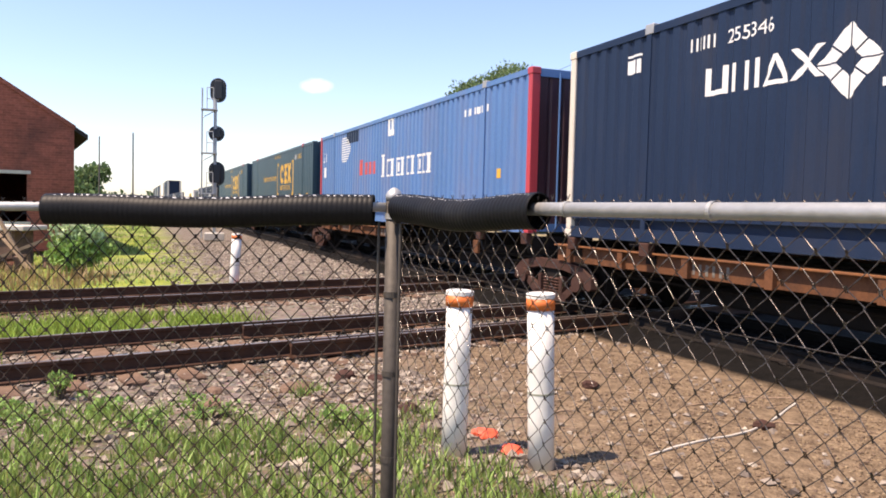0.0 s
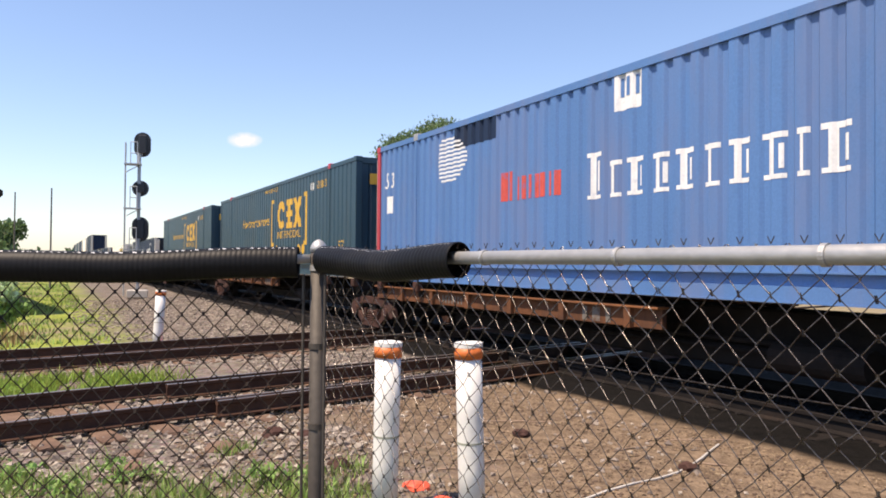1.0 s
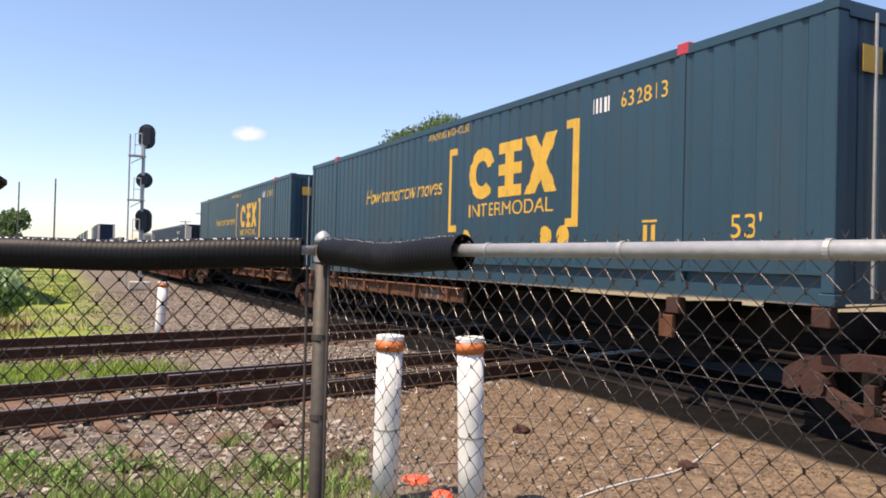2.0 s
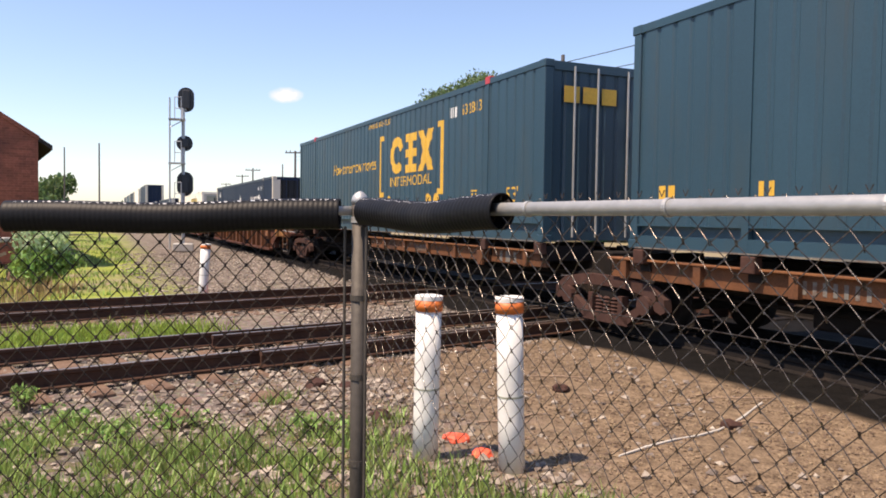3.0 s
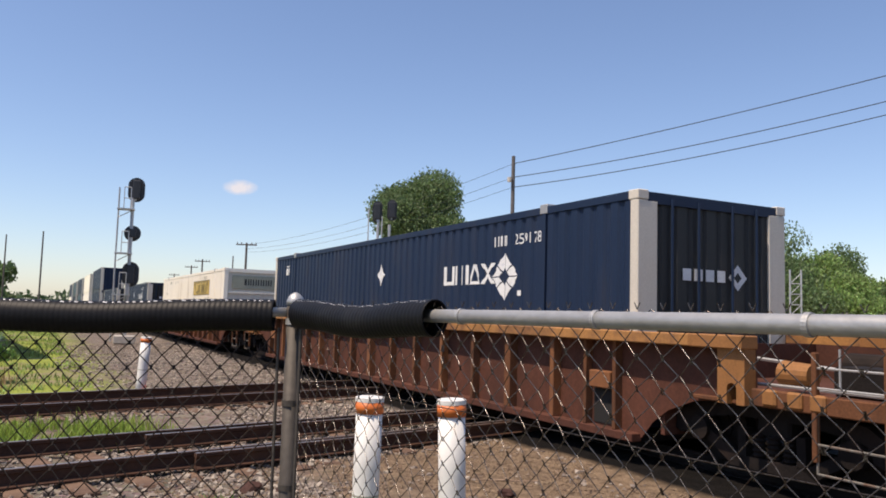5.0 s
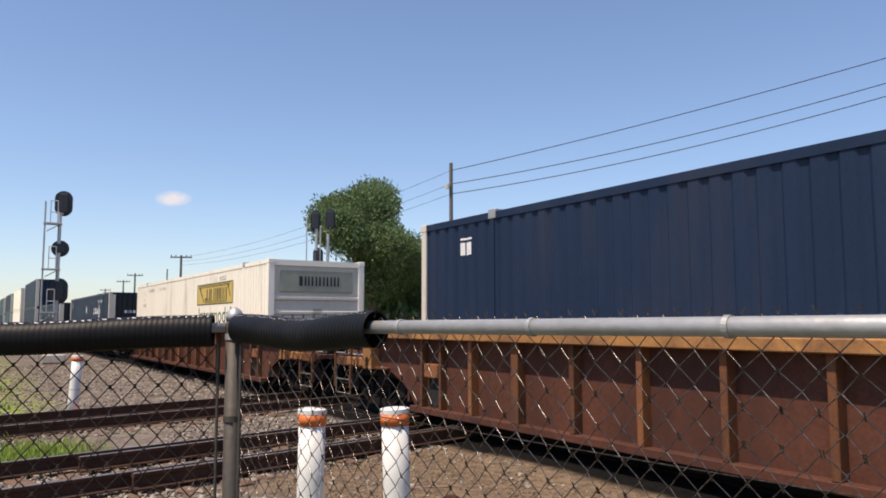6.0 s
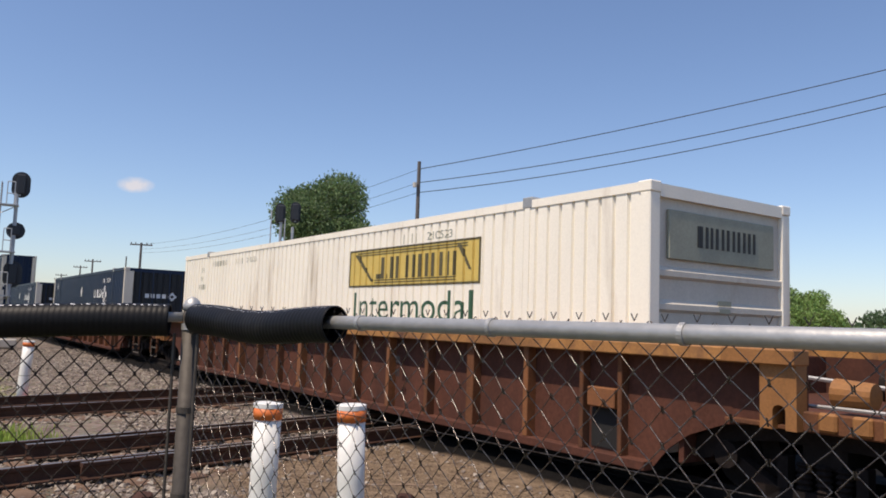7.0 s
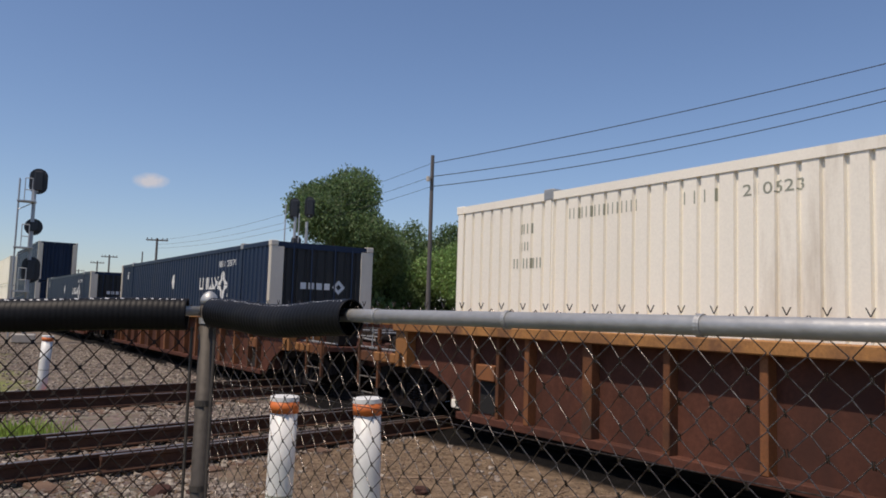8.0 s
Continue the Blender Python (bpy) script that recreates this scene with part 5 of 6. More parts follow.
def near_grass(rnd):
    x, y = rnd.uniform(-4.0, 1.3), rnd.uniform(2.0, 5.2)
    edge = 4.55 + 0.5 * noise.noise((x * 0.8, 1.7, 0)) - (0.62 + 0.45 * max(0, x) if x > -0.05 else 0)
    clump = noise.noise((x * 2.2, y * 2.2, 5))
    if y > edge + 0.55 * clump or clump < -0.4 + 0.36 * smooth01(y, 3.3, 4.7) + 0.3 * smooth01(-x, 2.3, 3.4):
        return None
    return x, y


def mid_grass(rnd):
    x, y = rnd.uniform(-4.3, 0.1), rnd.uniform(4.2, 6.2)
    if noise.noise((x * 1.6, y * 1.6, 9)) < 0.02 + 0.35 * smooth01(y, 4.8, 6.2):
        return None
    return x, y


def strip_grass(rnd):
    al, ac = rnd.uniform(-11, 4.4), rnd.gauss(10.5, 0.48)
    p = CROSS_N * ac + CROSS_D * al
    dens = smooth01(4.4 - al, 0, 2.0) if al > 0 else 1
    if rnd.random() > dens or noise.noise((p.x * 1.2, p.y * 1.2, 2)) < -0.55:
        return None
    return p.x, p.y


def field_grass(rnd):
    al, off = rnd.uniform(14, 60), rnd.uniform(-14, 0.9)
    p = N * off + D * al
    if CROSS_N.dot(p) < 15.2 or noise.noise((p.x * 0.5, p.y * 0.5, 2)) < -0.2:
        return None
    return p.x, p.y


blades("grass", 18000, near_grass, lambda r: r.uniform(0.05, 0.18), 0.012, M["grass"], 11, "fresh green grass at the foot of the fence", "grass", 0.7)
blades("grass", 7000, mid_grass, lambda r: r.uniform(0.04, 0.15), 0.011, M["grass"], 12, "sparse green weeds among the stones", "grass", 0.8)
blades("grass", 26000, strip_grass, lambda r: r.uniform(0.06, 0.20), 0.02, M["strip"], 13, "green grass strip between the two tracks", "grass", 0.6)
blades("grass", 26000, field_grass, lambda r: r.uniform(0.05, 0.16), 0.035, M["grass"], 14, "sunlit green verge beyond the tracks", "grass", 0.8)


# ---- trees and bushes ----
def leaf_mass(name, blobs, count, size, material, seed, parent=None, label=""):
    """Many small leaf tufts round uneven blobs, thicker to the outside."""
    rnd = random.Random(seed)
    verts, faces = [], []
    total = sum(b[3] * b[4] for b in blobs)
    for bx, by, bz, rx, rz in blobs:
        for _ in range(int(count * rx * rz / total)):
            v = Vector((rnd.gauss(0, 1), rnd.gauss(0, 1), rnd.gauss(0, 1))).normalized()
            k = rnd.uniform(0.55, 1.08) * (1 + 0.22 * noise.noise(v * 2.3 + Vector((bx, by, bz))))
            c = Vector((bx + v.x * rx * k, by + v.y * rx * k, bz + v.z * rz * k))
            s = size * rnd.uniform(0.5, 1.4)
            e = Euler((rnd.uniform(0, 6), rnd.uniform(0, 6), rnd.uniform(0, 6))).to_matrix()
            n0 = len(verts)
            for px, py, pz in ((-1, 0, 0), (0, -0.55, 0.15), (1, 0, 0), (0, 0.55, 0.15)):
                verts.append(tuple(c + e @ (Vector((px, py, pz)) * s)))
            faces.append((n0, n0 + 1, n0 + 2, n0 + 3))
    me = bpy.data.meshes.new(name)
    me.from_pydata(verts, [], faces)
    return data_object(name, me, material, parent, label)


def tree(x, y, height, spread, leaf, count, size, seed, label, trunk=0.3, low=0.3):
    rnd = random.Random(seed)
    ob = empty("tree", pose(x, y, 0), label, "tree", "trees beyond the railway")
    bm = bmesh.new()
    sweep(bm, [(0, 0, -0.2), (0.1, 0, height * 0.2), (0.05, 0.1, height * 0.4), (0.2, 0, height * 0.7)], [trunk, trunk * 0.8, trunk * 0.6, trunk * 0.25], 10)
    blobs = []
    for k in range(26):
        a = k * 2.4 + rnd.uniform(-0.3, 0.3)
        z = height * (low + (0.88 - low) * ((k * 0.618 + 0.2) % 1.0))
        mid = (low + 0.98) / 2
        prof = max(0.2, 1 - ((z / height - mid) / (0.98 - mid)) ** 4) ** 0.5
        rr = spread * 0.6 * prof * (rnd.uniform(0.0, 0.5) if k % 3 == 0 else rnd.uniform(0.55, 1.0))
        c = (rr * math.cos(a), rr * math.sin(a), z)
        sweep(bm, [(0.1, 0, height * 0.25), (c[0] * 0.5, c[1] * 0.5, z * 0.7), c], [trunk * 0.35, trunk * 0.22, trunk * 0.08], 6)
        blobs.append((*c, spread * rnd.uniform(0.30, 0.44), height * (0.98 - low) * rnd.uniform(0.16, 0.24)))
    part("trunk", bm, M["bark"], ob)
    leaf_mass("crown", blobs, count, size, leaf, seed, ob)
    return ob


tree(5.9, 56.0, 12.6, 5.3, M["leaf"], 72000, 0.115, 21, "tall full green broadleaf tree beyond the railway", 0.4, 0.34)
for k, (x, y, h, sp) in enumerate(((9.4, 61, 8.2, 3.6), (12.0, 63, 9.0, 3.6), (15.2, 62, 9.2, 3.8))):
    tree(x, y, h, sp, M["leaf"], 20000, 0.125, 24 + k, "dark green tree in the continuous row beyond the railway", 0.2, 0.05)
for k, (x, y, h, sp) in enumerate(((18, 62, 8.0, 5), (22.6, 55, 7.3, 4.6), (26.5, 54, 7.9, 5), (31.2, 52.5, 8.0, 4.8), (35, 52, 6.2, 4.0), (41.9, 59.4, 7.4, 3.5),
                                   (20, 52, 6.0, 4.4), (24, 49, 5.6, 4.2), (29, 47, 5.6, 4.4), (33, 46, 4.3, 3.6), (15, 56, 6.5, 4.4), (45.4, 57.4, 5.1, 3.2), (48.9, 57.5, 4.9, 3.2), (38, 52, 4.6, 3.4))):
    tree(x, y, h * 1.12, sp * 1.1, M["leaf"] if k in (0, 3, 5, 8) else M["leaf2"], 22000, 0.115, 30 + k, "leafy green thicket tree in full sun", 0.2, 0.12)
tree(31.0, 74, 13.6, 6.2, M["leaf"], 26000, 0.17, 50, "taller tree standing behind the thicket", 0.3)
tree(44, 64, 7.4, 3.6, M["leaf"], 8000, 0.2, 51, "taller tree standing behind the thicket", 0.3)
for k, (x, y, h, sp) in enumerate(((58, 66, 4.0, 2.6), (66, 68, 2.6, 3), (8.4, 59, 4.6, 3.2), (92, 92, 5.6, 7), (104, 90, 5.2, 8), (118, 88, 5.6, 8), (6, 110, 9, 6))):
    tree(x, y, h, sp, M["leaf"] if k < 3 else M["leaf3"], 2600, 0.3, 60 + k, "distant green broadleaf tree in haze", 0.25, 0.12)
tree(-27.0, 62, 4.6, 2.7, M["leaf"], 4200, 0.22, 80, "round green tree behind the brick building", 0.2, 0.12)
tree(-33, 70, 4.4, 3.0, M["leaf"], 2600, 0.24, 81, "round green tree behind the brick building", 0.2, 0.12)


def far_woods():
    rnd = random.Random(90)
    blobs = []
    for k in range(110):
        a = radians(-32 + 1.25 * k * 0.9)
        d = rnd.uniform(330, 420)
        blobs.append((math.sin(a) * d, math.cos(a) * d, rnd.uniform(2, 3.5), rnd.uniform(6, 11), rnd.uniform(2.5, 4.5)))
    ob = leaf_mass("far_woods", blobs, 9000, 1.3, M["leaf3"], 91)
    tagged(ob, "low line of hazy woods along the horizon", "woods", kind="stuff")


far_woods()


def bush(x, y, w, h, leaf, count, size, seed, label):
    rnd = random.Random(seed)
    ob = empty("bush", pose(x, y, ground_z(x, y)), label, "bush", "bushes by the tracks")
    bm = bmesh.new()
    blobs = []
    for k in range(7):
        c = (rnd.uniform(-w, w) * 0.6, rnd.uniform(-w, w) * 0.5, rnd.uniform(0.3, 0.8) * h)
        sweep(bm, [(0, 0, -0.05), (c[0] * 0.5, c[1] * 0.5, c[2] * 0.6), c], [0.02, 0.014, 0.006], 5)
        blobs.append((*c, w * rnd.uniform(0.3, 0.5), h * rnd.uniform(0.2, 0.32)))
    part("stem", bm, M["bark"], ob)
    leaf_mass("foliage", blobs, count, size, leaf, seed, ob)


for k, (x, y, w, h) in enumerate(((-3.15, 6.05, 0.16, 0.22), (-2.5, 5.2, 0.34, 0.16), (-2.9, 4.9, 0.32, 0.15), (-1.6, 5.0, 0.34, 0.14), (-0.55, 4.9, 0.3, 0.15), (-3.4, 5.4, 0.3, 0.13), (-2.0, 4.75, 0.3, 0.14))):
    bush(x, y, w, h, M["weed"], 210, 0.022, 110 + k, "low broad-leaved weed growing among the stones")
bush(-8.0, 17.0, 1.0, 0.95, M["weed"], 2200, 0.06, 101, "bright green weedy bush beside the tracks")
bush(-7.75, 16.9, 0.75, 1.5, M["pale_leaf"], 1700, 0.065, 102, "pale silvery-leaved bush beside the tracks")


def dry_place(rnd):
    x, y = rnd.uniform(-10, -6.6), rnd.uniform(13.0, 16.6)
    return (x, y) if CROSS_N.dot(Vector((x, y, 0))) > 14.6 else None


blades("dry_stalks", 900, dry_place, lambda r: r.uniform(0.1, 0.5), 0.02, M["dry"], 15, "dry tan stalks beside the tracks", "weeds", 0.5)

# ---- junk heap ----
rj = random.Random(7)
for k in range(12):
    x, y = rj.uniform(-10.9, -8.9), rj.uniform(17.4, 19.4)
    w, dd, h = rj.uniform(0.3, 0.9), rj.uniform(0.2, 0.6), rj.uniform(0.12, 0.5)
    bm = bmesh.new()
    box(bm, -w / 2, w / 2, -dd / 2, dd / 2, 0, h, bevel=0.03)
    for v in bm.verts:
        v.co += Vector((rj.uniform(-0.05, 0.05), rj.uniform(-0.05, 0.05), rj.uniform(-0.03, 0.03)))
    ob = mesh_object("timber_block", bm, (M["tie"], M["concrete"], M["tie"], M["rust"])[k % 4])
    ob.matrix_basis = pose(x, y, ground_z(x, y) + 0.02, rj.uniform(-8, 8), rj.uniform(-8, 8), rj.uniform(0, 180))
    tagged(ob, "old weathered block in a junk heap", "scrap", "junk heap")
for a, b in (((-9.15, 17.2, 0.0), (-9.95, 17.4, 1.2)), ((-9.0, 17.1, 0.0), (-10.2, 17.9, 0.8)), ((-10.3, 17.0, 0.0), (-9.2, 18.0, 0.6))):
    ob = mesh_object("plank", T((a, b, 0.05), sides=4), M["wood"])
    tagged(ob, "grey plank leaning on the junk heap", "plank", "junk heap")
bm = B((-12.4, -10.2, 18.6, 19.6, -0.1, 0.8), bevel=0.04)
ob = mesh_object("scrap_bin", bm, M["tie"])
tagged(ob, "dark weathered scrap bin by the building", "bin")
bm = B((-12.5, -9.9, 18.5, 19.7, 0.80, 0.92), bevel=0.02)
ob = mesh_object("bin_lid", bm, M["concrete"])
tagged(ob, "pale slab lying on a scrap bin", "slab")


# ---- brick building ----
def brick_building():
    """A gabled brick shed; its gable faces the tracks, and the ridge runs away from them."""
    ex, ey, eave, ridge_x, ridge = -11.05, 23.75, 3.78, -17.5, 7.95
    ob = empty("brick_building", pose(ex, ey, 0, 0, 0, 28), "red brick building with a dark gabled roof", "building")
    W = (ex - ridge_x) * 2
    top = lambda x: eave + (ridge - eave) * (1 - abs(x + W / 2) / (W / 2))
    # gable with a real opening, as upright strips
    o0, o1, oz0, oz1 = -4.2, -1.3, 0.9, 2.35
    for x0, x1, z0, z1 in ((-W, -W / 2, 0, None), (-W / 2, o0, 0, None), (o0, o1, 0, oz0), (o0, o1, oz1, None), (o1, 0, 0, None)):
        za, zb = (top(x0), top(x1)) if z1 is None else (z1, z1)
        bm = bmesh.new()
        vs = [bm.verts.new(p) for y in (0, 0.3) for p in ((x0, y, z0), (x1, y, z0), (x1, y, zb), (x0, y, za))]
        fs = [bm.faces.new([vs[i] for i in q]) for q in ((0, 1, 2, 3), (7, 6, 5, 4), (0, 4, 5, 1), (1, 5, 6, 2), (2, 6, 7, 3), (3, 7, 4, 0))]
        part("gable_wall", bm, M["brick"], ob)
    part("side_wall", B((-0.3, 0, 0.3, 18, 0, eave)), M["brick"], ob)
    part("side_wall", B((-W, -W + 0.3, 0.3, 18, 0, eave)), M["brick"], ob)
    part("back_wall", B((-W + 0.3, -0.3, 17.7, 18, 0, eave)), M["brick"], ob)
    part("lintel", B((o0 - 0.1, o1 + 0.1, -0.03, 0.12, oz1, oz1 + 0.1)), M["concrete"], ob, "pale stone lintel")
    part("window_sill", B((o0 - 0.1, o1 + 0.1, -0.05, 0.12, oz0 - 0.08, oz0)), M["concrete"], ob)
    part("inner_floor", B((-W + 0.3, -0.3, 0.3, 17.7, 0.0, 0.06)), M["dark"], ob)
    for s in (0, 1):
        bm = bmesh.new()
        e = 0.42
        slope = (ridge - eave) / (W / 2)
        x_e = e if s == 0 else -W - e
        z_e = eave - e * slope
        pts = [(x_e, z_e), (-W / 2, ridge), (-W / 2, ridge + 0.14), (x_e, z_e + 0.14)]
        vs = [bm.verts.new((x, y, z + 0.02)) for y in (0.32, 18.3) for x, z in pts]
        for q in ((0, 1, 2, 3), (7, 6, 5, 4), (0, 4, 5, 1), (1, 5, 6, 2), (2, 6, 7, 3), (3, 7, 4, 0)):
            bm.faces.new([vs[i] for i in q])
        bmesh.ops.recalc_face_normals(bm, faces=bm.faces[:])
        part("roof", bm, M["roof"], ob)
        # coping along the gable
        bm = bmesh.new()
        pts = [(0.0 if s == 0 else -W, eave), (-W / 2, ridge), (-W / 2, ridge + 0.12), (0.05 if s == 0 else -W - 0.05, eave + 0.12)]
        vs = [bm.verts.new((x, y, z)) for y in (-0.04, 0.34) for x, z in pts]
        for q in ((0, 1, 2, 3), (7, 6, 5, 4), (0, 4, 5, 1), (1, 5, 6, 2), (2, 6, 7, 3), (3, 7, 4, 0)):
            bm.faces.new([vs[i] for i in q])
        bmesh.ops.recalc_face_normals(bm, faces=bm.faces[:])
        part("coping", bm, M["brick"], ob)


brick_building()


# ---- signals ----
def signal_head(parent, x, y, z, round_head, w=0.36, h=0.56):
    """A dark backing board with hooded lamps; its back faces the fence."""
    bm = bmesh.new()
    if round_head:
        out = [(w * math.cos(2 * math.pi * k / 24), w * math.sin(2 * math.pi * k / 24)) for k in range(24)]
    else:
        out = [(w * math.cos(a), (h - w) * (1 if math.sin(a) >= 0 else -1) + w * math.sin(a)) for a in [2 * math.pi * (k + 0.5) / 24 for k in range(24)]]
    a = [bm.verts.new((x + u, y, z + v)) for u, v in out]
    b = [bm.verts.new((x + u, y + 0.04, z + v)) for u, v in out]
    bm.faces.new(a)
    bm.faces.new(b[::-1])
    for k in range(24):
        bm.faces.new((a[k], b[k], b[(k + 1) % 24], a[(k + 1) % 24]))
    bmesh.ops.recalc_face_normals(bm, faces=bm.faces[:])
    part("backing_board", bm, M["sigblack"], parent)
    part("lamp_housing", B((x - 0.16, x + 0.16, y - 0.22, y, z - (0.2 if round_head else 0.42), z + (0.2 if round_head else 0.42)), bevel=0.03), M["sigblack"], parent)
    for dz in ((0,) if round_head else (-0.3, 0, 0.3)):
        part("hood", T(((x, y + 0.04, z + dz), (x, y + 0.32, z + dz), 0.13, 0.11), sides=14), M["sigblack"], parent)
    part("head_bracket", T(((x - 0.02, y - 0.1, z - 0.5), (x - 0.02, y - 0.1, z + 0.3), 0.04), sides=8), M["silver"], parent)


def signal_mast(x, y, heads, top, label, yaw=0.0, ladder_x=-0.75, foot=0.0, rails=True, board=0.36):
    ob = empty("railway_signal", pose(x, y, foot, 0, 0, yaw), label, "signal", "railway signals")
    part("mast", T(((0, 0, -0.2), (0, 0, top - 0.4), 0.075), sides=14), M["silver"], ob)
    for s in (-0.2, 0.2):
        part("ladder_rail", T(((ladder_x, s, 0), (ladder_x, s, top), 0.03), sides=6), M["silver"], ob)
    for z in np.arange(0.3, top - 0.2, 0.32):
        part("ladder_rung", T(((ladder_x, -0.2, z), (ladder_x, 0.2, z), 0.014), sides=6), M["silver"], ob)
    for z, rnd_head, dx in heads:
        signal_head(ob, dx, 0.1, z, rnd_head, board)
        if not rails:
            continue
        zz = z - 0.95
        part("platform", B((ladder_x - 0.05, 0.1, -0.3, 0.3, zz, zz + 0.05)), M["silver"], ob)
        bm = bmesh.new()
        for px in (ladder_x + 0.22, ladder_x + 0.5):
            tube(bm, (px, -0.28, zz), (px, -0.28, zz + 1.0), 0.02, sides=6)
        tube(bm, (ladder_x + 0.22, -0.28, zz + 1.0), (ladder_x + 0.5, -0.28, zz + 1.0), 0.02, sides=6)
        tube(bm, (ladder_x + 0.22, -0.28, zz + 0.5), (ladder_x + 0.5, -0.28, zz + 0.5), 0.02, sides=6)
        tube(bm, (ladder_x, 0.0, zz - 0.35), (0, 0, zz), 0.02, sides=6)
        part("platform_rail", bm, M["silver"], ob)
    part("base", B((-0.45, 0.45, -0.45, 0.45, -0.1, 0.25), bevel=0.03), M["concrete"], ob)
    return ob


signal_mast(-9.85, 35.3, ((6.82, False, 0.12), (4.83, True, 0.06), (2.98, False, 0.08)), 6.85, "three-headed railway signal on a silver ladder mast", yaw=14, ladder_x=-0.58)
signal_mast(1.35, 39.5, ((6.85, False, -0.05), (4.9, False, 0.1)), 7.0, "black railway signal with twin boards on a mast", yaw=0, ladder_x=-0.5, rails=False, board=0.26)
ob = signal_mast(1.95, 39.6, ((6.98, False, 0.12),), 6.6, "black railway signal board beside its twin", yaw=0, ladder_x=-0.4, rails=False, board=0.26)


def lattice_mast(x, y, h):
    ob = empty("lattice_mast", pose(x, y, 0), "slender grey lattice signal mast before the trees", "mast")
    w = 0.34
    for s in (-w, w):
        part("mast_leg", T(((s, 0, 0), (s, 0, h), 0.05), sides=6), M["silver"], ob)
    for k, z in enumerate(np.arange(0.3, h - 0.3, 0.6)):
        part("brace", T(((-w, 0, z), (w, 0, z), 0.03), ((-w, 0, z), (w, 0, z + 0.6), 0.02), sides=6), M["silver"], ob)


lattice_mast(25.2, 40.5, 4.7)


# ---- poles and wires ----
def utility_pole(x, y, h, r, label, arms=(), kit=True):
    ob = empty("utility_pole", pose(x, y, 0), label, "pole", "utility poles")
    part("shaft", T(((0, 0, -0.3), (0, 0, h), r, r * 0.75), sides=12), M["pole"], ob)
    for z, w in arms:
        part("crossarm", B((-w, w, -0.08, 0.08, z, z + 0.14)), M["pole"], ob)
        for s in (-0.9, -0.5, 0.5, 0.9):
            part("insulator", T(((w * s, 0, z + 0.14), (w * s, 0, z + 0.34), 0.05), sides=8), M["pole"], ob)
    if kit:
        part("fitting", T(((-0.22, -0.1, h - 1.45), (-0.22, -0.1, h - 1.2), 0.12), sides=10), M["concrete"], ob)
        part("fitting_arm", B((-0.24, 0.05, -0.12, 0.0, h - 1.35, h - 1.3)), M["pole"], ob)
    return ob


utility_pole(8.62, 40.14, 10.32, 0.13, "grey wooden utility pole carrying three wires")
utility_pole(-11.9, 88.9, 9.1, 0.16, "distant wooden pole with a crossarm", ((8.8, 1.15),), False)
for x, y, h in ((-24, 128, 9.4), (-30.5, 152, 9.6), (-42, 190, 9.5), (-50, 224, 9.8), (-44, 210, 9.0)):
    utility_pole(x, y, h, 0.16, "distant wooden pole with a crossarm", ((h - 0.4, 1.2),), False)
utility_pole(-17.8, 46.4, 5.75, 0.055, "thin bare grey pole behind the tracks", (), False)
utility_pole(-19.9, 46.6, 5.5, 0.05, "thin bare grey pole behind the tracks", (), False)
utility_pole(-13.5, 90, 7.6, 0.09, "thin bare grey pole behind the tracks", (), False)
utility_pole(35.0, 21.0, 15.8, 0.14, "grey wooden utility pole carrying three wires", (), False)


def cable(a, b, sag, r=0.022):
    a, b = Vector(a), Vector(b)
    bm = bmesh.new()
    n = 22
    pts = [a.lerp(b, k / n) - Vector((0, 0, sag * 4 * (k / n) * (1 - k / n))) for k in range(n + 1)]
    sweep(bm, pts, [r] * (n + 1), 5)
    ob = mesh_object("overhead_wire", bm, M["cable"])
    tagged(ob, "thin dark overhead wire strung between poles", "wire", "overhead wires")


for z0, z1, sg in ((9.9, 15.5, 0.4), (9.15, 14.75, 0.8), (8.6, 14.3, 0.9)):
    cable((8.62, 40.14, z0), (35.0, 21.0, z1), sg)
for z0, z1 in ((9.9, 8.9), (9.15, 8.4), (8.6, 8.0)):
    cable((8.62, 40.14, z0), (-11.9, 88.9, z1), 0.8, 0.011)


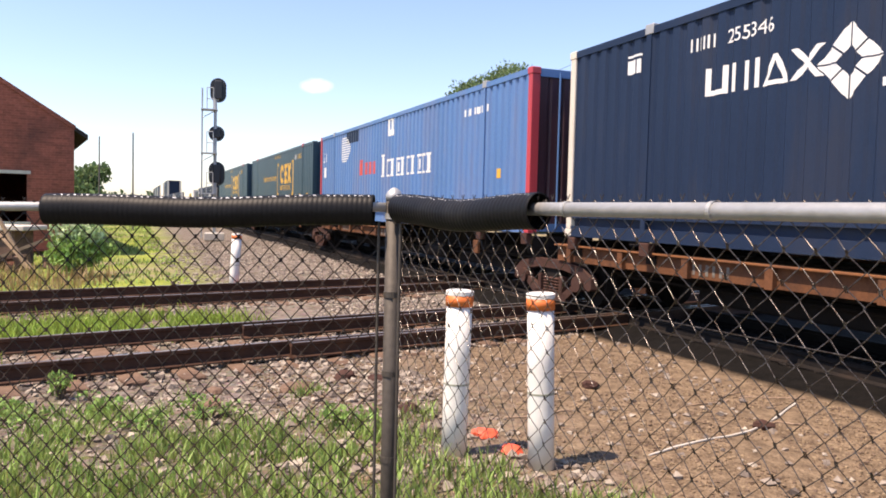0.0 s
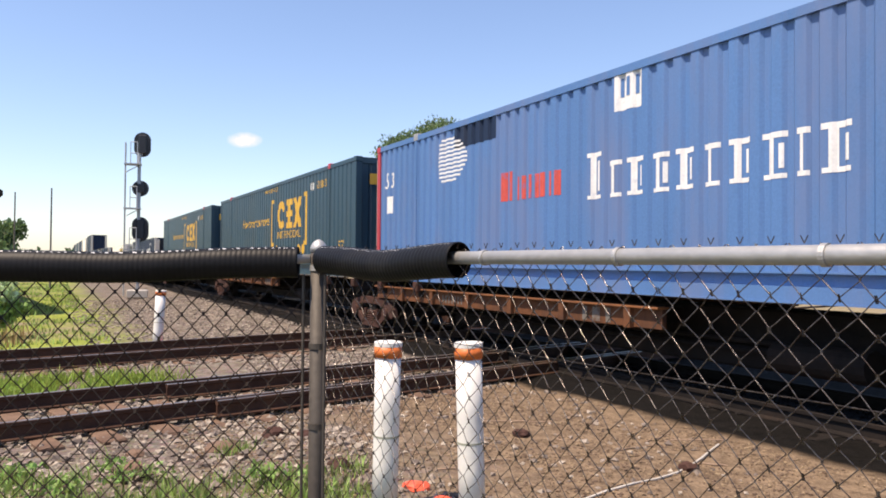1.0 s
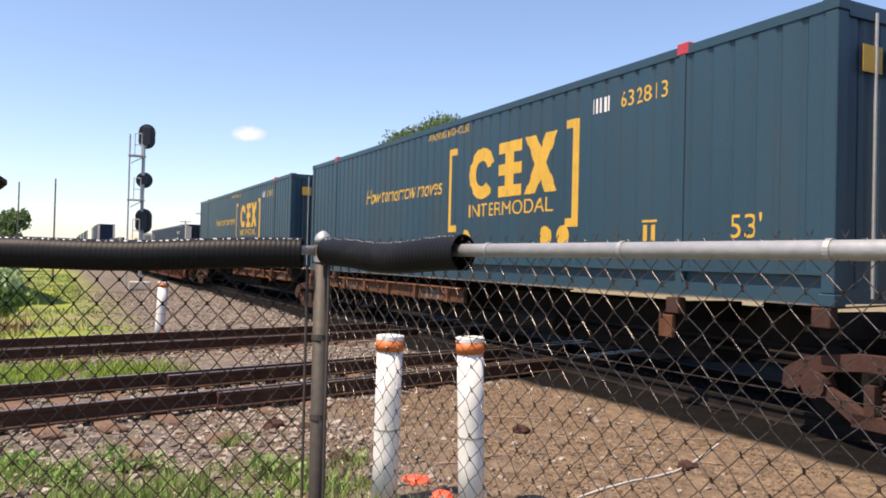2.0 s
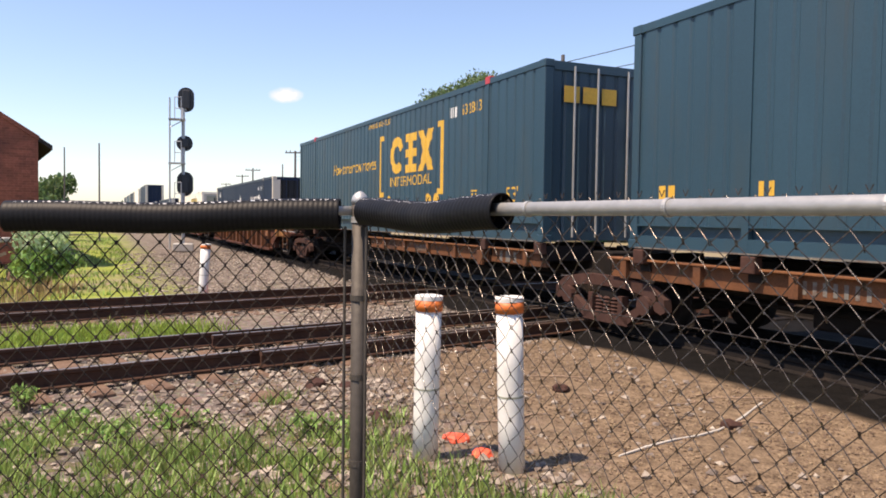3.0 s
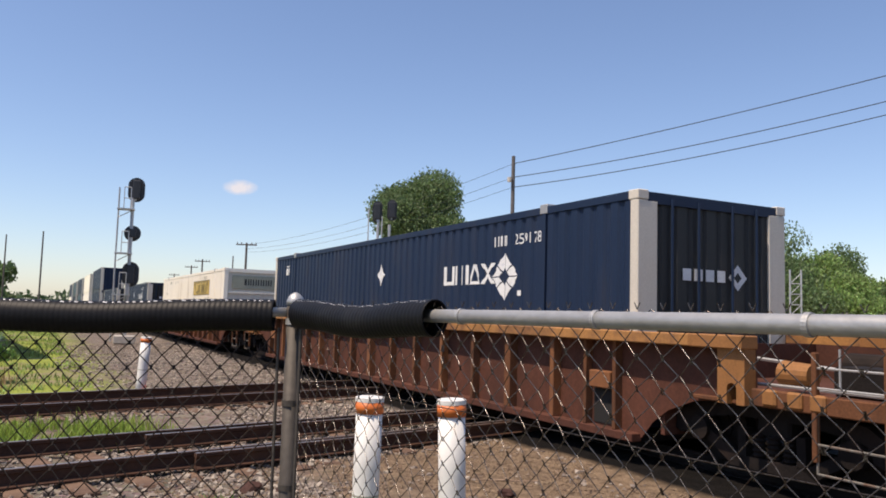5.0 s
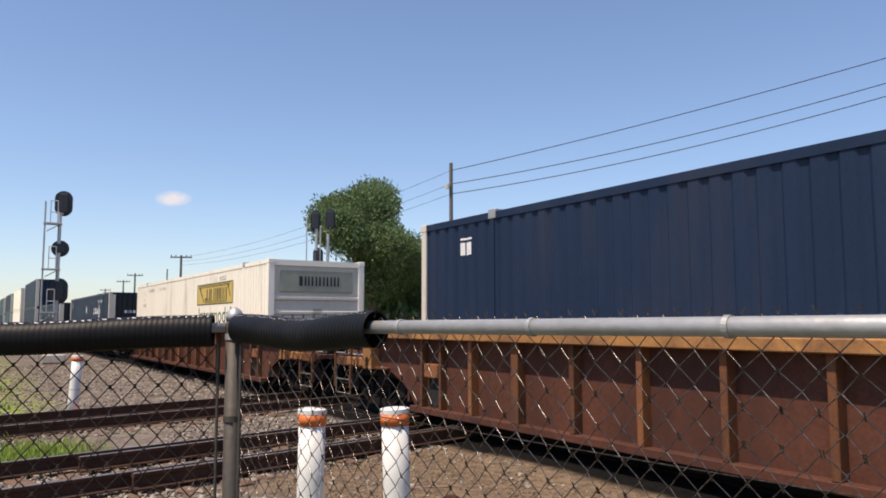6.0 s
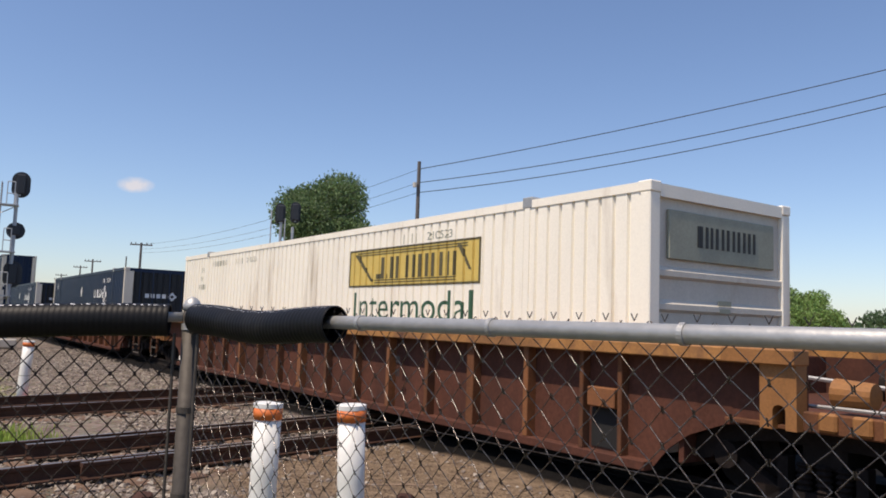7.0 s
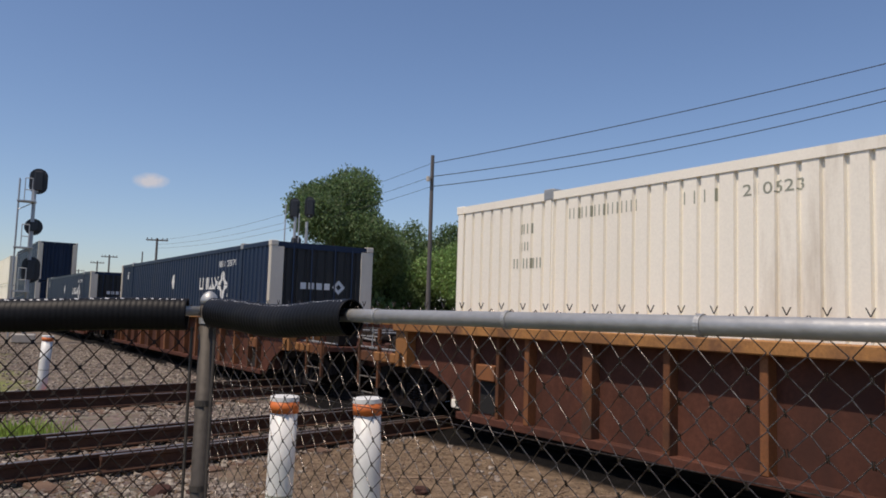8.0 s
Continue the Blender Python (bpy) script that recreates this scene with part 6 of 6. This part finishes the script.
# ---- cloud ----
def cloud():
    m = bpy.data.materials.new("white_cloud")
    m.use_nodes = True
    nt = m.node_tree
    b = nt.nodes["Principled BSDF"]
    b.inputs["Base Color"].default_value = (0.9, 0.9, 0.9, 1)
    b.inputs["Roughness"].default_value = 1
    nd, lk = nt.nodes, nt.links
    tc = nd.new("ShaderNodeTexCoord")
    ns = nd.new("ShaderNodeTexNoise")
    ns.inputs["Scale"].default_value = 0.035
    ns.inputs["Detail"].default_value = 5
    lk.new(tc.outputs["Object"], ns.inputs["Vector"])
    mp = nd.new("ShaderNodeMapping")
    mp.inputs["Scale"].default_value = (1 / 52, 1, 1 / 24)
    lk.new(tc.outputs["Object"], mp.inputs[0])
    gr = nd.new("ShaderNodeTexGradient")
    gr.gradient_type = "SPHERICAL"
    lk.new(mp.outputs[0], gr.inputs[0])
    ml = nd.new("ShaderNodeMath")
    ml.operation = "MULTIPLY"
    lk.new(gr.outputs["Fac"], ml.inputs[0])
    lk.new(ns.outputs[0], ml.inputs[1])
    mr = nd.new("ShaderNodeMapRange")
    mr.inputs["From Min"].default_value, mr.inputs["From Max"].default_value = 0.06, 0.34
    mr.inputs["To Max"].default_value = 0.85
    lk.new(ml.outputs[0], mr.inputs[0])
    tr = nd.new("ShaderNodeBsdfTransparent")
    mx = nd.new("ShaderNodeMixShader")
    lk.new(mr.outputs[0], mx.inputs[0])
    lk.new(tr.outputs[0], mx.inputs[1])
    # emission supplies the cloud's sunlit white on this flat card
    em = nd.new("ShaderNodeEmission")
    em.inputs["Color"].default_value = (1.0, 0.97, 0.95, 1)
    em.inputs["Strength"].default_value = 0.8
    lk.new(em.outputs[0], mx.inputs[2])
    lk.new(mx.outputs[0], nd["Material Output"].inputs[0])
    bm = bmesh.new()
    bm.faces.new([bm.verts.new(p) for p in ((-60, 0, -28), (60, 0, -28), (60, 0, 28), (-60, 0, 28))])
    ob = mesh_object("cloud", bm, m)
    ob.matrix_basis = pose(-284, 1951, 304)
    tagged(ob, "small white fair-weather cloud", "cloud", kind="structure")


cloud()


# ---- movement ----
def motions():
    for ob, x, z in MOVERS:
        walk(ob, [(t, train_pose(x, z, t)) for t in (0.0, 2.0, 4.0, 5.4, 6.7, 8.0)])
    turn = math.degrees(SPEED / WHEEL_R)
    for ws, y, z in WHEELS:
        walk(ws, [(k / 15, pose(0, y, z, turn * k / 15 % 360, 0, 0)) for k in range(121)] if turn / 15 < 90
             else [(k / 30, pose(0, y, z, turn * k / 30 % 360, 0, 0)) for k in range(241)])


motions()
